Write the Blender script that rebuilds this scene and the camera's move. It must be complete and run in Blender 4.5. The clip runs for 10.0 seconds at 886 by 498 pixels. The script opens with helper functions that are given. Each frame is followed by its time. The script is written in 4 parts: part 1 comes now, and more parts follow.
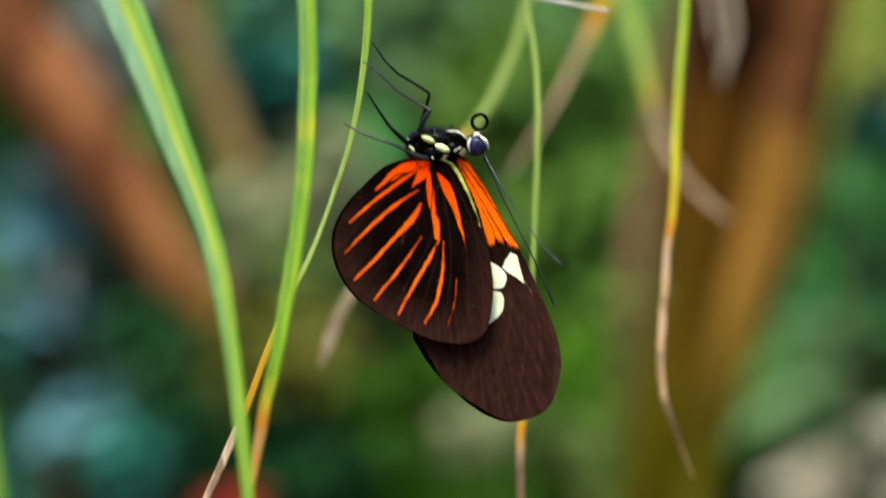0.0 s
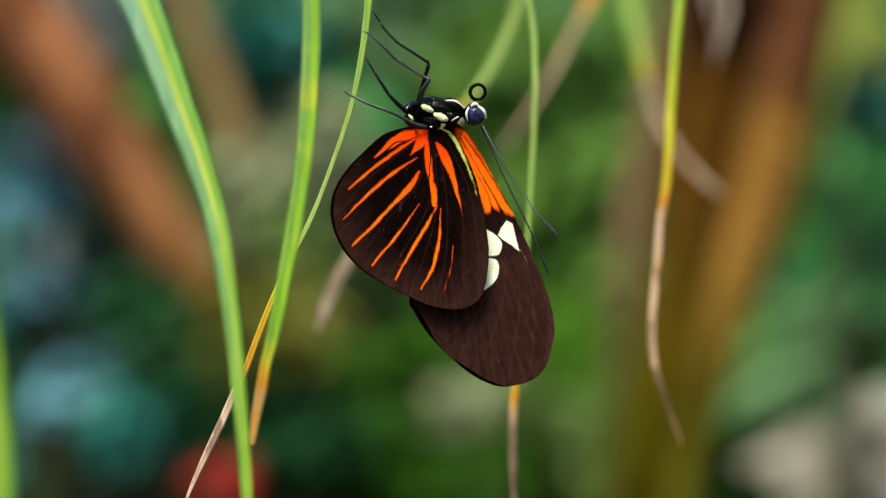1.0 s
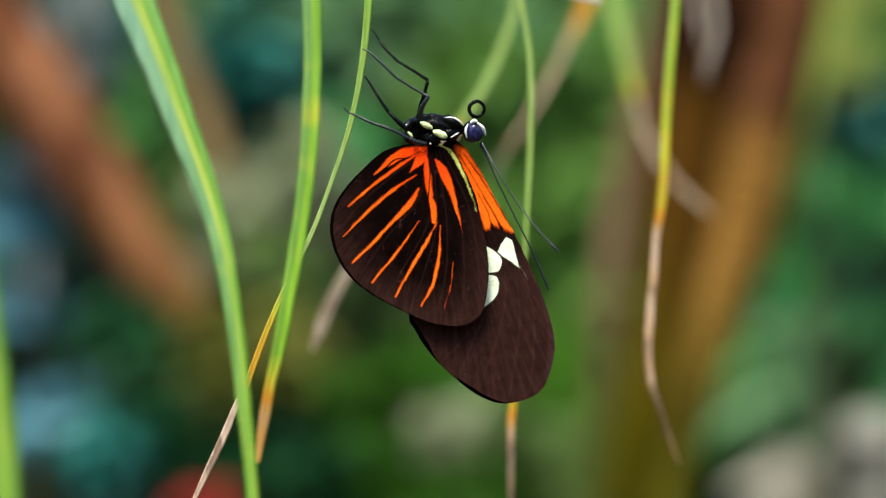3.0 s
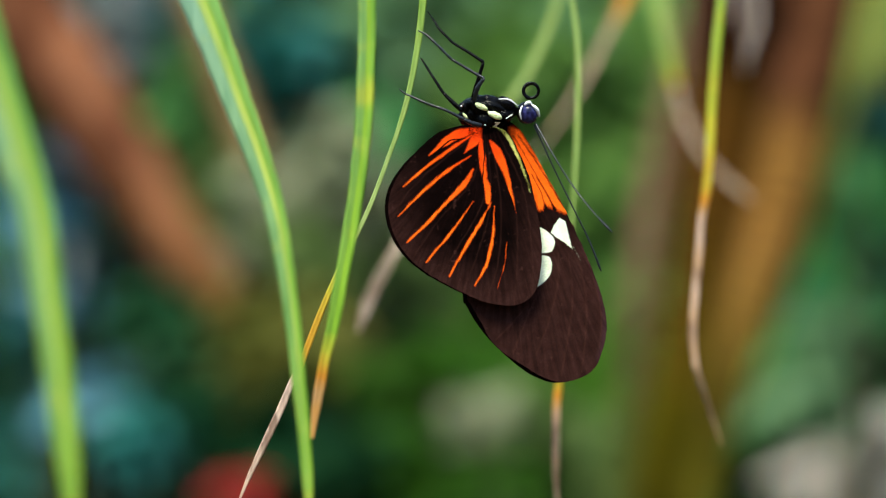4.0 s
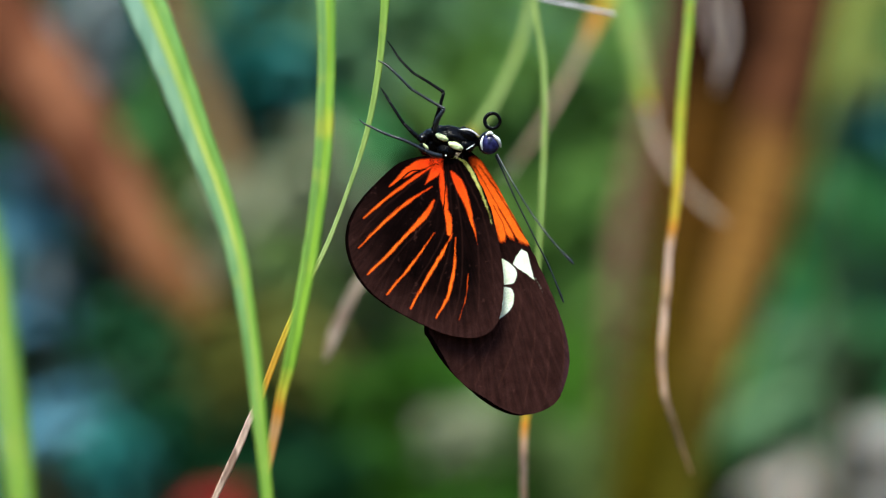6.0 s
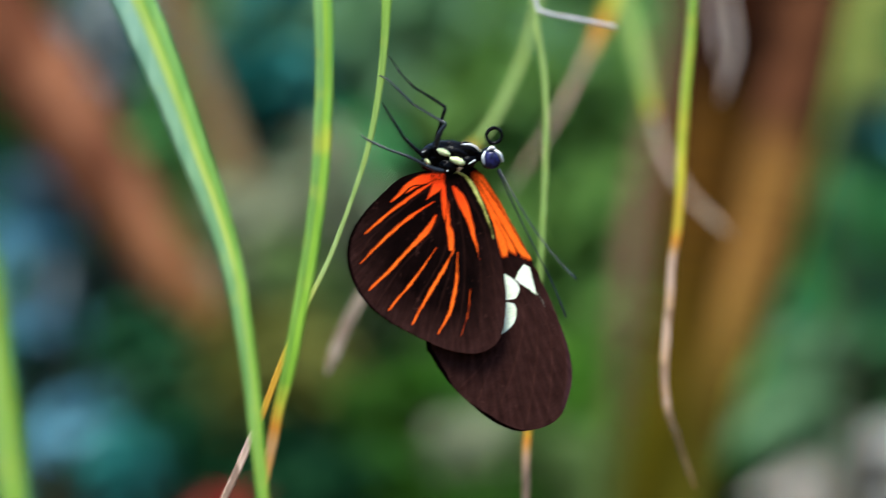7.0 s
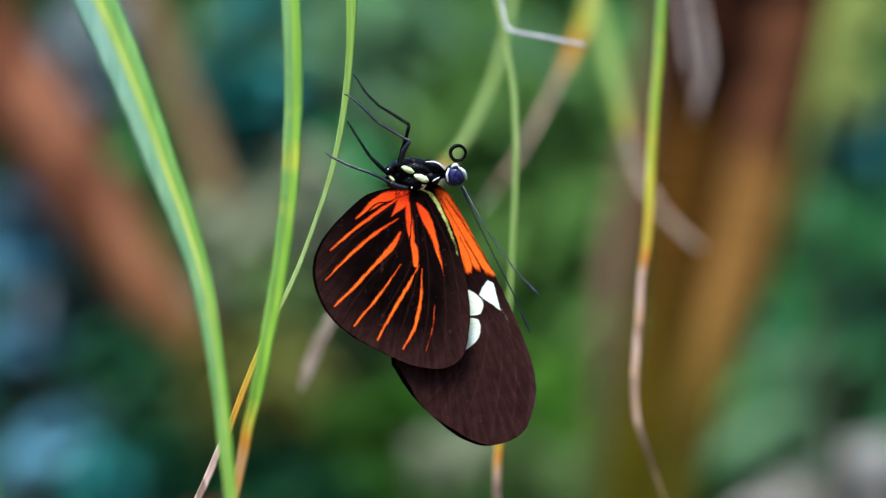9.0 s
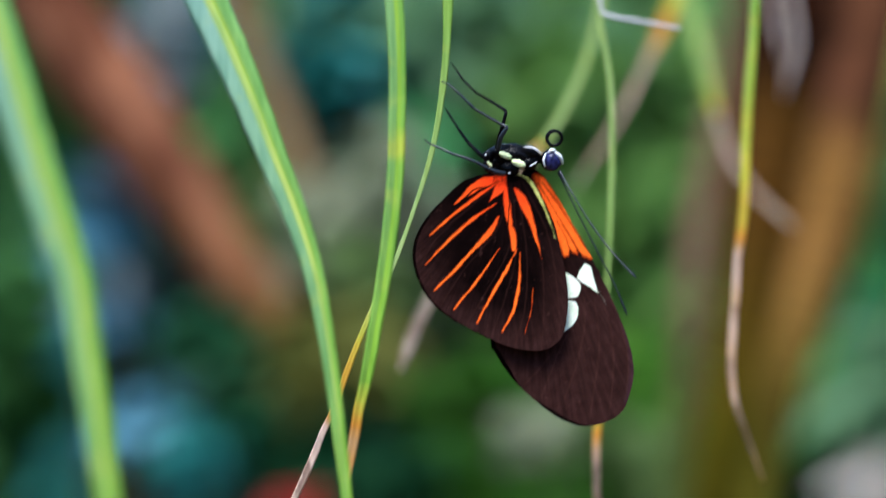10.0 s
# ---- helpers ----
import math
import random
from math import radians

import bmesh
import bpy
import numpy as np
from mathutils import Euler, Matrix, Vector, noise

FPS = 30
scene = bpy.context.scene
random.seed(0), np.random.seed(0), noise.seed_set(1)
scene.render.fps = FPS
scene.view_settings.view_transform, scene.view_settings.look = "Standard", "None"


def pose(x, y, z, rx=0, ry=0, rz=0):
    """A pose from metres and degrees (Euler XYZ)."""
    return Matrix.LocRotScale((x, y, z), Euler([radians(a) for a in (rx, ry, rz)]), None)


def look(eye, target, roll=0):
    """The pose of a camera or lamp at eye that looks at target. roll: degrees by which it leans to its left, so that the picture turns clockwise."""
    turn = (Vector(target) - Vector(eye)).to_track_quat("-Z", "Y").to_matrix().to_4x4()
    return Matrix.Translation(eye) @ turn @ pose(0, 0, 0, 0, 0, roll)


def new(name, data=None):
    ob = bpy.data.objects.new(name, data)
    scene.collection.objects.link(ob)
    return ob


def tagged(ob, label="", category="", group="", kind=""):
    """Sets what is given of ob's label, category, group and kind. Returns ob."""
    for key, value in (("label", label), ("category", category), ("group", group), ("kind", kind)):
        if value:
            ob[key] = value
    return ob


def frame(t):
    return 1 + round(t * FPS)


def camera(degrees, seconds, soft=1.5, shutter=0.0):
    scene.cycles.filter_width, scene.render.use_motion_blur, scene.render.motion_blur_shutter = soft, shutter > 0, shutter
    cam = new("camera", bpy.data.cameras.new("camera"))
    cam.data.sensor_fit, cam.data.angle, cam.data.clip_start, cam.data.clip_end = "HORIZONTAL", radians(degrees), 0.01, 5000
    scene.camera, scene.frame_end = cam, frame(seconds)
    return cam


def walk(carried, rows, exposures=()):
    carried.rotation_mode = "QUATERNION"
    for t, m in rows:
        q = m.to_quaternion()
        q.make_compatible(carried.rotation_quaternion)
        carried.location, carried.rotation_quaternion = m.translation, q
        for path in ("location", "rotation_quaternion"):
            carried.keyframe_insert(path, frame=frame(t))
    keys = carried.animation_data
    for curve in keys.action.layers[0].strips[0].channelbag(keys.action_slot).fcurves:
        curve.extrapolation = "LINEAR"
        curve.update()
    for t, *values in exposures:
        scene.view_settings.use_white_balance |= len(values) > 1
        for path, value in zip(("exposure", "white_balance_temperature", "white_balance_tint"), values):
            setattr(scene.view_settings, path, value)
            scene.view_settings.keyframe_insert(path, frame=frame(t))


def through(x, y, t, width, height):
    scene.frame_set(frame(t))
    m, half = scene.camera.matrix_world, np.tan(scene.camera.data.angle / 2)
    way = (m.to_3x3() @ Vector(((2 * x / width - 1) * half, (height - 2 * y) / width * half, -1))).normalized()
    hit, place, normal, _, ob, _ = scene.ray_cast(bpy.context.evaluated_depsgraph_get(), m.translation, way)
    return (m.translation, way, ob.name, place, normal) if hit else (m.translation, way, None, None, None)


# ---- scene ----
# The camera: a close-up lens held in the air, about 22 cm from the butterfly.
H = 0.6
cam = camera(28.0, 10.0, soft=1.2, shutter=0.5)
cam.data.dof.use_dof = True
cam.data.dof.focus_distance = 0.2288
cam.data.dof.aperture_fstop = 9.0
PATH = [
    (0, -0.00049, -0.22384, 0.59928, 90.225, 0.430, -0.071),
    (0.2, -0.00086, -0.22515, 0.60073, 90.741, 0.440, 0.217),
    (0.3, -0.00104, -0.22581, 0.60146, 90.874, 0.445, 0.328),
    (0.5, -0.00142, -0.22713, 0.60291, 90.890, 0.458, 0.322),
    (0.7, -0.00130, -0.22759, 0.60106, 90.674, 0.136, -0.016),
    (0.8, -0.00125, -0.22780, 0.60014, 90.233, -0.026, -0.093),
    (1, -0.00113, -0.22825, 0.59827, 89.417, -0.351, -0.318),
    (1.2, -0.00117, -0.22798, 0.59831, 89.299, -0.144, -0.488),
    (1.3, -0.00119, -0.22785, 0.59833, 89.788, -0.038, -0.793),
    (1.5, -0.00121, -0.22758, 0.59838, 90.065, 0.172, -0.780),
    (2, -0.00202, -0.22913, 0.59879, 89.884, -0.300, -0.475),
    (2.2, -0.00089, -0.22672, 0.60003, 89.684, -0.249, -0.947),
    (3.3, -0.00417, -0.23032, 0.59655, 90.358, 0.093, -0.807),
    (3.5, -0.00415, -0.23167, 0.59749, 90.097, -0.189, -0.101),
    (3.7, -0.00492, -0.23119, 0.59676, 89.921, -0.279, 0.265),
    (3.8, -0.00530, -0.23094, 0.59640, 89.943, -0.323, 0.164),
    (4, -0.00609, -0.23044, 0.59566, 89.967, -0.414, 0.022),
    (4.2, -0.00570, -0.22946, 0.59582, 89.806, -0.367, -0.072),
    (4.5, -0.00510, -0.22798, 0.59606, 89.952, -0.295, -0.400),
    (4.7, -0.00458, -0.22849, 0.59713, 90.100, -0.165, -0.568),
    (5, -0.00378, -0.22926, 0.59875, 90.528, 0.031, -0.442),
    (5.2, -0.00390, -0.22864, 0.59834, 90.614, -0.015, -0.194),
    (5.5, -0.00409, -0.22769, 0.59771, 90.469, -0.080, -0.498),
    (5.7, -0.00350, -0.22851, 0.59791, 90.397, -0.158, -0.691),
    (6.8, -0.00636, -0.22684, 0.59946, 90.238, -0.492, -0.236),
    (7, -0.00277, -0.22744, 0.59965, 90.489, -0.091, -0.303),
    (7.2, -0.00170, -0.22731, 0.59952, 90.650, 0.000, -0.583),
    (7.3, -0.00118, -0.22725, 0.59946, 90.596, 0.047, -1.065),
    (7.5, -0.00012, -0.22713, 0.59933, 90.809, 0.139, -1.151),
    (7.7, -0.00003, -0.22762, 0.59950, 91.076, 0.276, -1.114),
    (8, 0.00011, -0.22835, 0.59976, 91.130, 0.481, -1.060),
    (8.5, 0.00017, -0.22965, 0.59939, 91.071, 0.026, -0.962),
    (9, -0.00114, -0.22967, 0.59931, 91.096, 0.090, -0.877),
    (9.2, -0.00241, -0.22974, 0.59907, 90.915, 0.615, -0.688),
    (9.3, -0.00304, -0.22976, 0.59895, 90.857, 0.880, -0.634),
    (9.5, -0.00432, -0.22982, 0.59870, 90.699, 1.404, 0.417),
    (9.7, -0.00410, -0.23138, 0.59937, 90.864, 1.093, 1.118),
    (9.8, -0.00398, -0.23216, 0.59971, 91.018, 0.937, 1.267),
    (10, -0.00376, -0.23371, 0.60038, 90.331, 0.635, 1.736),
]
# The white balance drifts from warm to cool.
TINTS = [(0, 1.85, 7700, -6), (2, 1.85, 7150, -5), (4.5, 1.85, 6600, -1), (7, 1.85, 6050, 3), (8.5, 1.85, 5850, 5), (10, 1.85, 5600, 8)]
walk(cam, [(t, pose(*place)) for t, *place in PATH], TINTS)

# Light: a bright overcast sky, soft sun from above the camera's left.
SUN_UP, SUN_TURN = radians(66), radians(205)
world = bpy.data.worlds.new("world")
scene.world = world
world.use_nodes = True
sky = world.node_tree.nodes.new("ShaderNodeTexSky")
sky.sky_type, sky.sun_disc, sky.sun_elevation, sky.sun_rotation = "NISHITA", False, SUN_UP, SUN_TURN
back = world.node_tree.nodes["Background"]
back.inputs["Strength"].default_value = 0.13
world.node_tree.links.new(sky.outputs[0], back.inputs["Color"])
lamp = bpy.data.lights.new("sun", "SUN")
lamp.energy, lamp.angle, lamp.color = 2.6, radians(25), (1.0, 0.94, 0.84)
sun = new("sun", lamp)
way = Vector((math.sin(SUN_TURN) * math.cos(SUN_UP), math.cos(SUN_TURN) * math.cos(SUN_UP), math.sin(SUN_UP)))
sun.matrix_world = look(way * 10, (0, 0, 0))


# ---------------------------------------------------------------- materials
class Nodes:
    """A short way to write node materials."""

    def __init__(self, name, rough=0.6, spec=0.4):
        self.mat = bpy.data.materials.new(name)
        self.mat.use_nodes = True
        self.tree = self.mat.node_tree
        self.bsdf = self.tree.nodes["Principled BSDF"]
        self.bsdf.inputs["Roughness"].default_value = rough
        self.bsdf.inputs["Specular IOR Level"].default_value = spec

    def add(self, kind, **inputs):
        node = self.tree.nodes.new("ShaderNode" + kind)
        for key, value in inputs.items():
            self.feed(node.inputs[key.replace("_", " ")], value)
        return node

    def feed(self, socket, value):
        if isinstance(value, bpy.types.NodeSocket):
            self.tree.links.new(value, socket)
        else:
            socket.default_value = value

    def attr(self, name):
        node = self.tree.nodes.new("ShaderNodeAttribute")
        node.attribute_name = name
        return node.outputs["Fac"]

    def noise(self, scale, detail=4.0, stretch=(1, 1, 1)):
        co = self.tree.nodes.new("ShaderNodeTexCoord").outputs["Object"]
        m = self.add("Mapping", Vector=co, Scale=stretch)
        return self.add("TexNoise", Vector=m.outputs[0], Scale=scale, Detail=detail).outputs["Fac"]

    def mix(self, fac, a, b, blend="MIX"):
        node = self.tree.nodes.new("ShaderNodeMix")
        node.data_type, node.blend_type = "RGBA", blend
        self.feed(node.inputs["Factor"], fac)
        self.feed(node.inputs[6], a)
        self.feed(node.inputs[7], b)
        return node.outputs[2]

    def ramp(self, fac, *stops):
        node = self.tree.nodes.new("ShaderNodeValToRGB")
        while len(node.color_ramp.elements) < len(stops):
            node.color_ramp.elements.new(0.5)
        for e, (at, col) in zip(node.color_ramp.elements, stops):
            e.position = at
            e.color = (*col, 1) if len(col) == 3 else col
        self.feed(node.inputs[0], fac)
        return node.outputs[0]

    def math(self, op, a, b=0.0):
        node = self.tree.nodes.new("ShaderNodeMath")
        node.operation = op
        self.feed(node.inputs[0], a)
        self.feed(node.inputs[1], b)
        return node.outputs[0]

    def colour(self, value):
        self.feed(self.bsdf.inputs["Base Color"], value)
        return self

    def bump(self, height, strength, distance):
        node = self.add("Bump", Height=height, Strength=strength, Distance=distance)
        self.feed(self.bsdf.inputs["Normal"], node.outputs[0])
        return self

    def translucent(self, colour, amount):
        out = self.tree.nodes["Material Output"]
        tr = self.add("BsdfTranslucent", Color=colour)
        mx = self.add("MixShader", Fac=amount)
        self.tree.links.new(self.bsdf.outputs[0], mx.inputs[1])
        self.tree.links.new(tr.outputs[0], mx.inputs[2])
        self.tree.links.new(mx.outputs[0], out.inputs["Surface"])
        return self


def c4(r, g, b):
    return (r, g, b, 1.0)


def grass_material():
    n = Nodes("grass_blade", 0.5, 0.25)
    across, dry, tone = n.attr("across"), n.attr("dry"), n.attr("tone")
    fibre = n.noise(1400, 4, (1, 1, 0.05))
    blotch = n.noise(260, 6)
    green = n.ramp(fibre, (0.3, (0.13, 0.28, 0.015)), (0.7, (0.24, 0.42, 0.03)))
    blue = n.ramp(fibre, (0.3, (0.15, 0.29, 0.215)), (0.7, (0.26, 0.41, 0.32)))
    blue = n.mix(n.ramp(across, (0.30, (0, 0, 0)), (0.55, (1, 1, 1))), n.ramp(fibre, (0.3, (0.15, 0.33, 0.075)), (0.7, (0.25, 0.46, 0.13))), blue)
    rib = n.ramp(across, (0.26, (0, 0, 0)), (0.35, (1, 1, 1)), (0.48, (1, 1, 1)), (0.58, (0, 0, 0)))
    fresh = n.mix(tone, green, n.mix(rib, blue, c4(0.38, 0.50, 0.05)))
    spots = n.ramp(blotch, (0.55, (0, 0, 0)), (0.72, (1, 1, 1)))
    fresh = n.mix(n.attr("wan"), fresh, n.ramp(fibre, (0.3, (0.42, 0.50, 0.18)), (0.7, (0.56, 0.62, 0.30))))
    fresh = n.mix(n.math("MULTIPLY", spots, 0.35), fresh, c4(0.40, 0.46, 0.08))
    d2 = n.math("ADD", dry, n.math("MULTIPLY", n.math("SUBTRACT", blotch, 0.5), 0.25))
    aged = n.ramp(n.math("MULTIPLY", d2, 0.7), (0.21, (0.58, 0.56, 0.05)), (0.294, (0.72, 0.42, 0.04)), (0.364, (0.74, 0.30, 0.03)), (0.448, (0.66, 0.36, 0.12)), (0.546, (0.78, 0.54, 0.39)), (0.7, (0.70, 0.58, 0.49)), (0.95, (0.27, 0.195, 0.115)))
    grey = n.ramp(fibre, (0.35, (0.55, 0.5, 0.5)), (0.65, (1, 1, 1)))
    aged = n.mix(0.6, aged, grey, "MULTIPLY")
    rot = n.ramp(n.noise(480, 3, (1, 1, 0.35)), (0.50, (0, 0, 0)), (0.60, (1, 1, 1)))
    aged = n.mix(n.math("MULTIPLY", rot, n.ramp(dry, (0.6, (0, 0, 0)), (0.75, (0.65, 0.65, 0.65)))), aged, c4(0.13, 0.06, 0.035))
    col = n.mix(n.ramp(d2, (0.10, (0, 0, 0)), (0.32, (1, 1, 1))), fresh, aged)
    n.colour(col).bump(fibre, 0.25, 0.0002).translucent(col, 0.22)
    return n.mat


def wing_material(name):
    n = Nodes(name, 0.75, 0.015)
    orange, pale, vein, rim, yellow, lilac = (n.attr(a) for a in ("orange", "pale", "vein", "rim", "yellow", "lilac"))
    scales = n.noise(7000, 2)
    dust = n.noise(700, 6)
    speck = n.math("SUBTRACT", n.math("ADD", n.math("MULTIPLY", n.noise(5200, 3), 0.6), n.math("MULTIPLY", dust, 0.4)), 0.5)

    def ragged(mask, amount):
        edge = n.ramp(mask, (0.0, (0, 0, 0)), (0.2, (1, 1, 1)))
        return n.ramp(n.math("ADD", mask, n.math("MULTIPLY", n.math("MULTIPLY", speck, amount), edge)), (0.36, (0, 0, 0)), (0.82, (1, 1, 1)))

    streak = n.attr("streak")
    dark = n.ramp(dust, (0.3, (0.0022, 0.0008, 0.0007)), (0.75, (0.0052, 0.0018, 0.0016)))
    brown = n.ramp(dust, (0.3, (0.021, 0.0078, 0.0066)), (0.75, (0.031, 0.0125, 0.0105)))
    col = n.mix(rim, dark, brown)
    # purple sheen along the forewing margin, painted as colour
    col = n.mix(n.math("MULTIPLY", lilac, 0.8), col, c4(0.044, 0.020, 0.024))
    col = n.mix(n.math("MULTIPLY", vein, 0.6), col, c4(0.065, 0.024, 0.018))
    col = n.mix(1.0, col, n.ramp(streak, (0.25, (0.75, 0.75, 0.75)), (0.75, (1.28, 1.25, 1.25))), "MULTIPLY")
    stray = n.ramp(n.noise(1500, 2), (0.66, (0, 0, 0)), (0.76, (1, 1, 1)))
    col = n.mix(n.math("MULTIPLY", stray, 0.35), col, c4(0.075, 0.030, 0.024))
    hot = n.ramp(n.attr("base"), (0.0, (1.0, 0.15, 0.010)), (0.6, (1.0, 0.070, 0.005)), (1.0, (1.0, 0.030, 0.005)))
    hot = n.mix(n.math("MULTIPLY", dust, 0.25), hot, c4(1.0, 0.20, 0.02))
    hot = n.mix(n.ramp(orange, (0.36, (1, 1, 1)), (0.70, (0, 0, 0))), hot, c4(0.60, 0.035, 0.004))
    col = n.mix(ragged(orange, 0.7), col, hot)
    col = n.mix(ragged(yellow, 2.0), col, n.ramp(dust, (0.3, (0.30, 0.27, 0.03)), (0.7, (0.60, 0.58, 0.17))))
    col = n.mix(ragged(pale, 1.0), col, n.ramp(dust, (0.3, (0.78, 0.86, 0.58)), (0.7, (0.90, 0.94, 0.76))))
    grain = n.ramp(scales, (0.3, (0.6, 0.6, 0.6)), (0.7, (1.25, 1.25, 1.25)))
    col = n.mix(0.6, col, grain, "MULTIPLY")
    n.colour(col).bump(scales, 0.35, 0.00008)
    return n.mat


def plain_material(name, a, b, scale, rough=0.6, spec=0.4, bump=0.2, depth=0.0002, stretch=(1, 1, 1), lo=0.3, hi=0.7):
    n = Nodes(name, rough, spec)
    fac = n.noise(scale, 5, stretch)
    coarse = n.noise(scale * 0.17, 3)
    col = n.mix(0.35, n.ramp(fac, (lo, a), (hi, b)), n.ramp(coarse, (0.35, (0.55, 0.55, 0.55)), (0.65, (1.1, 1.1, 1.1))), "MULTIPLY")
    n.colour(col).bump(fac, bump, depth)
    return n.mat


def leaf_material(name, a, b, rough=0.4, spec=0.5, through=0.25):
    n = Nodes(name, rough, spec)
    island = n.tree.nodes.new("ShaderNodeNewGeometry").outputs["Random Per Island"]
    fac = n.noise(60, 4)
    col = n.mix(0.5, n.ramp(island, (0.0, a), (1.0, b)), n.ramp(fac, (0.3, (0.6, 0.6, 0.6)), (0.7, (1.2, 1.2, 1.2))), "MULTIPLY")
    n.colour(col).bump(fac, 0.2, 0.002).translucent(col, through)
    return n.mat


def palm_material(name, a, b, high_tone_at=0.0, low_tone=((0.034, 0.030, 0.001), (0.12, 0.097, 0.004)), scale=18, low_tone_at=0.70, lo=0.3, hi=0.7, high_tone=((0.030, 0.008, 0.004), (0.42, 0.17, 0.07))):
    """Bark or palm fibre; patches of a second colour grow towards the bottom."""
    n = Nodes(name, 0.95, 0.03)
    fac = n.noise(scale, 5, (1, 1, 0.4))
    z = n.add("SeparateXYZ", Vector=n.tree.nodes.new("ShaderNodeTexCoord").outputs["Object"]).outputs["Z"]
    low = n.math("SUBTRACT", n.math("MULTIPLY", n.math("SUBTRACT", low_tone_at, z), 4.2), n.math("MULTIPLY", n.noise(9, 3), 0.5))
    col = n.mix(n.ramp(low, (0.0, (0, 0, 0)), (0.8, (0.92, 0.92, 0.92))), n.ramp(fac, (lo, a), (hi, b)), n.ramp(fac, (0.3, low_tone[0]), (0.7, low_tone[1])))
    if high_tone_at:
        # a darker colour on the upper trunk, with coppery patches
        high = n.math("ADD", n.math("MULTIPLY", n.math("SUBTRACT", z, high_tone_at), 9.0), n.math("MULTIPLY", n.math("SUBTRACT", n.noise(7, 3), 0.5), 1.4))
        dark = n.ramp(n.noise(9, 2, (1, 1, 1.6)), (0.46, high_tone[0]), (0.58, high_tone[1]))
        col = n.mix(n.ramp(high, (0.0, (0, 0, 0)), (0.5, (1, 1, 1))), col, dark)
    n.colour(col).bump(fac, 0.7, 0.004)
    return n.mat


GRASS = grass_material()
RIB = plain_material("grass_midrib", (0.24, 0.38, 0.08), (0.44, 0.50, 0.10), 420, 0.5, 0.4, 0.3, 0.0001, (1, 1, 0.04))
WING = wing_material("wing_scales")
BLACK = plain_material("black_chitin", (0.0008, 0.0008, 0.001), (0.003, 0.0025, 0.003), 3500, 0.16, 0.075, 0.8, 0.00012)
LEG = plain_material("leg_chitin", (0.006, 0.007, 0.010), (0.020, 0.024, 0.031), 3000, 0.3, 0.25, 0.3, 0.00005)
CREAM = plain_material("cream_scales", (0.56, 0.64, 0.24), (0.82, 0.87, 0.52), 5000, 0.6, 0.3, 0.4, 0.00006)
WHITE = plain_material("white_scales", (0.62, 0.62, 0.60), (0.86, 0.86, 0.84), 5000, 0.5, 0.4, 0.4, 0.00006)
EYE = plain_material("compound_eye", (0.002, 0.002, 0.012), (0.028, 0.028, 0.115), 1800, 0.2, 0.22, 0.5, 0.00005)
LEAF_DARK = leaf_material("dark_leaf", (0.032, 0.11, 0.026), (0.075, 0.20, 0.05), 0.6, 0.1)
LEAF_MID = leaf_material("mid_leaf", (0.082, 0.175, 0.030), (0.138, 0.26, 0.05), 0.6, 0.12)
LEAF_BRIGHT = leaf_material("bright_leaf", (0.045, 0.235, 0.058), (0.10, 0.335, 0.105), 0.5, 0.2)
LEAF_TEAL = leaf_material("bluish_leaf", (0.010, 0.105, 0.085), (0.038, 0.20, 0.175), 0.5, 0.2)
LEAF_BLUE = leaf_material("grey_blue_leaf", (0.075, 0.21, 0.28), (0.15, 0.33, 0.41), 0.4, 0.3)
LEAF_OLIVE = leaf_material("olive_leaf", (0.068, 0.074, 0.012), (0.12, 0.118, 0.02), 0.7, 0.1)
LEAF_YELLOW = leaf_material("yellow_leaf", (0.36, 0.42, 0.09), (0.56, 0.60, 0.17), 0.6, 0.15)
LEAF_PALE = leaf_material("dry_pale_leaf", (0.42, 0.37, 0.30), (0.66, 0.59, 0.49), 0.7, 0.2)
LEAF_GREY = leaf_material("grey_olive_leaf", (0.16, 0.185, 0.105), (0.26, 0.275, 0.17), 0.7, 0.1)
LEAF_SAGE = leaf_material("sage_leaf", (0.11, 0.23, 0.10), (0.20, 0.34, 0.16), 0.6, 0.12)
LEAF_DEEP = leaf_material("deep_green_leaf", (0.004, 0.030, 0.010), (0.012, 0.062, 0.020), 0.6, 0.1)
LEAF_HAZE = leaf_material("silvery_leaf", (0.25, 0.30, 0.29), (0.40, 0.44, 0.42), 0.5, 0.3)
# The mid green made darker for plants low in the bed.
LEAF_LOW = leaf_material("low_darker_leaf", (0.042, 0.125, 0.010), (0.088, 0.212, 0.019), 0.6, 0.1)
LEAF_FILL = leaf_material("dull_green_leaf", (0.090, 0.150, 0.040), (0.155, 0.225, 0.070), 0.6, 0.1)
# Darker again: the shade low down is put into the leaf colour.
LEAF_SHADE = leaf_material("shade_toned_leaf", (0.018, 0.070, 0.005), (0.046, 0.126, 0.010), 0.6, 0.1)
LEAF_RED = leaf_material("red_leaf", (0.20, 0.011, 0.010), (0.34, 0.024, 0.020), 0.6, 0.15)
BARK = palm_material("reddish_bark", (0.064, 0.019, 0.009), (0.25, 0.098, 0.048), 0.0, ((0.057, 0.023, 0.008), (0.20, 0.093, 0.030)), 15, 0.76, 0.38, 0.64)
BARK_OLIVE = plain_material("olive_bark", (0.095, 0.058, 0.026), (0.29, 0.185, 0.085), 9, 0.9, 0.05, 0.8, 0.01, (1, 1, 0.5))
STALK = palm_material("brown_palm_fibre", (0.034, 0.013, 0.002), (0.105, 0.046, 0.007), 0.700, ((0.018, 0.017, 0.0006), (0.065, 0.055, 0.002)), low_tone_at=0.70, high_tone=((0.006, 0.002, 0.001), (0.028, 0.009, 0.004)))
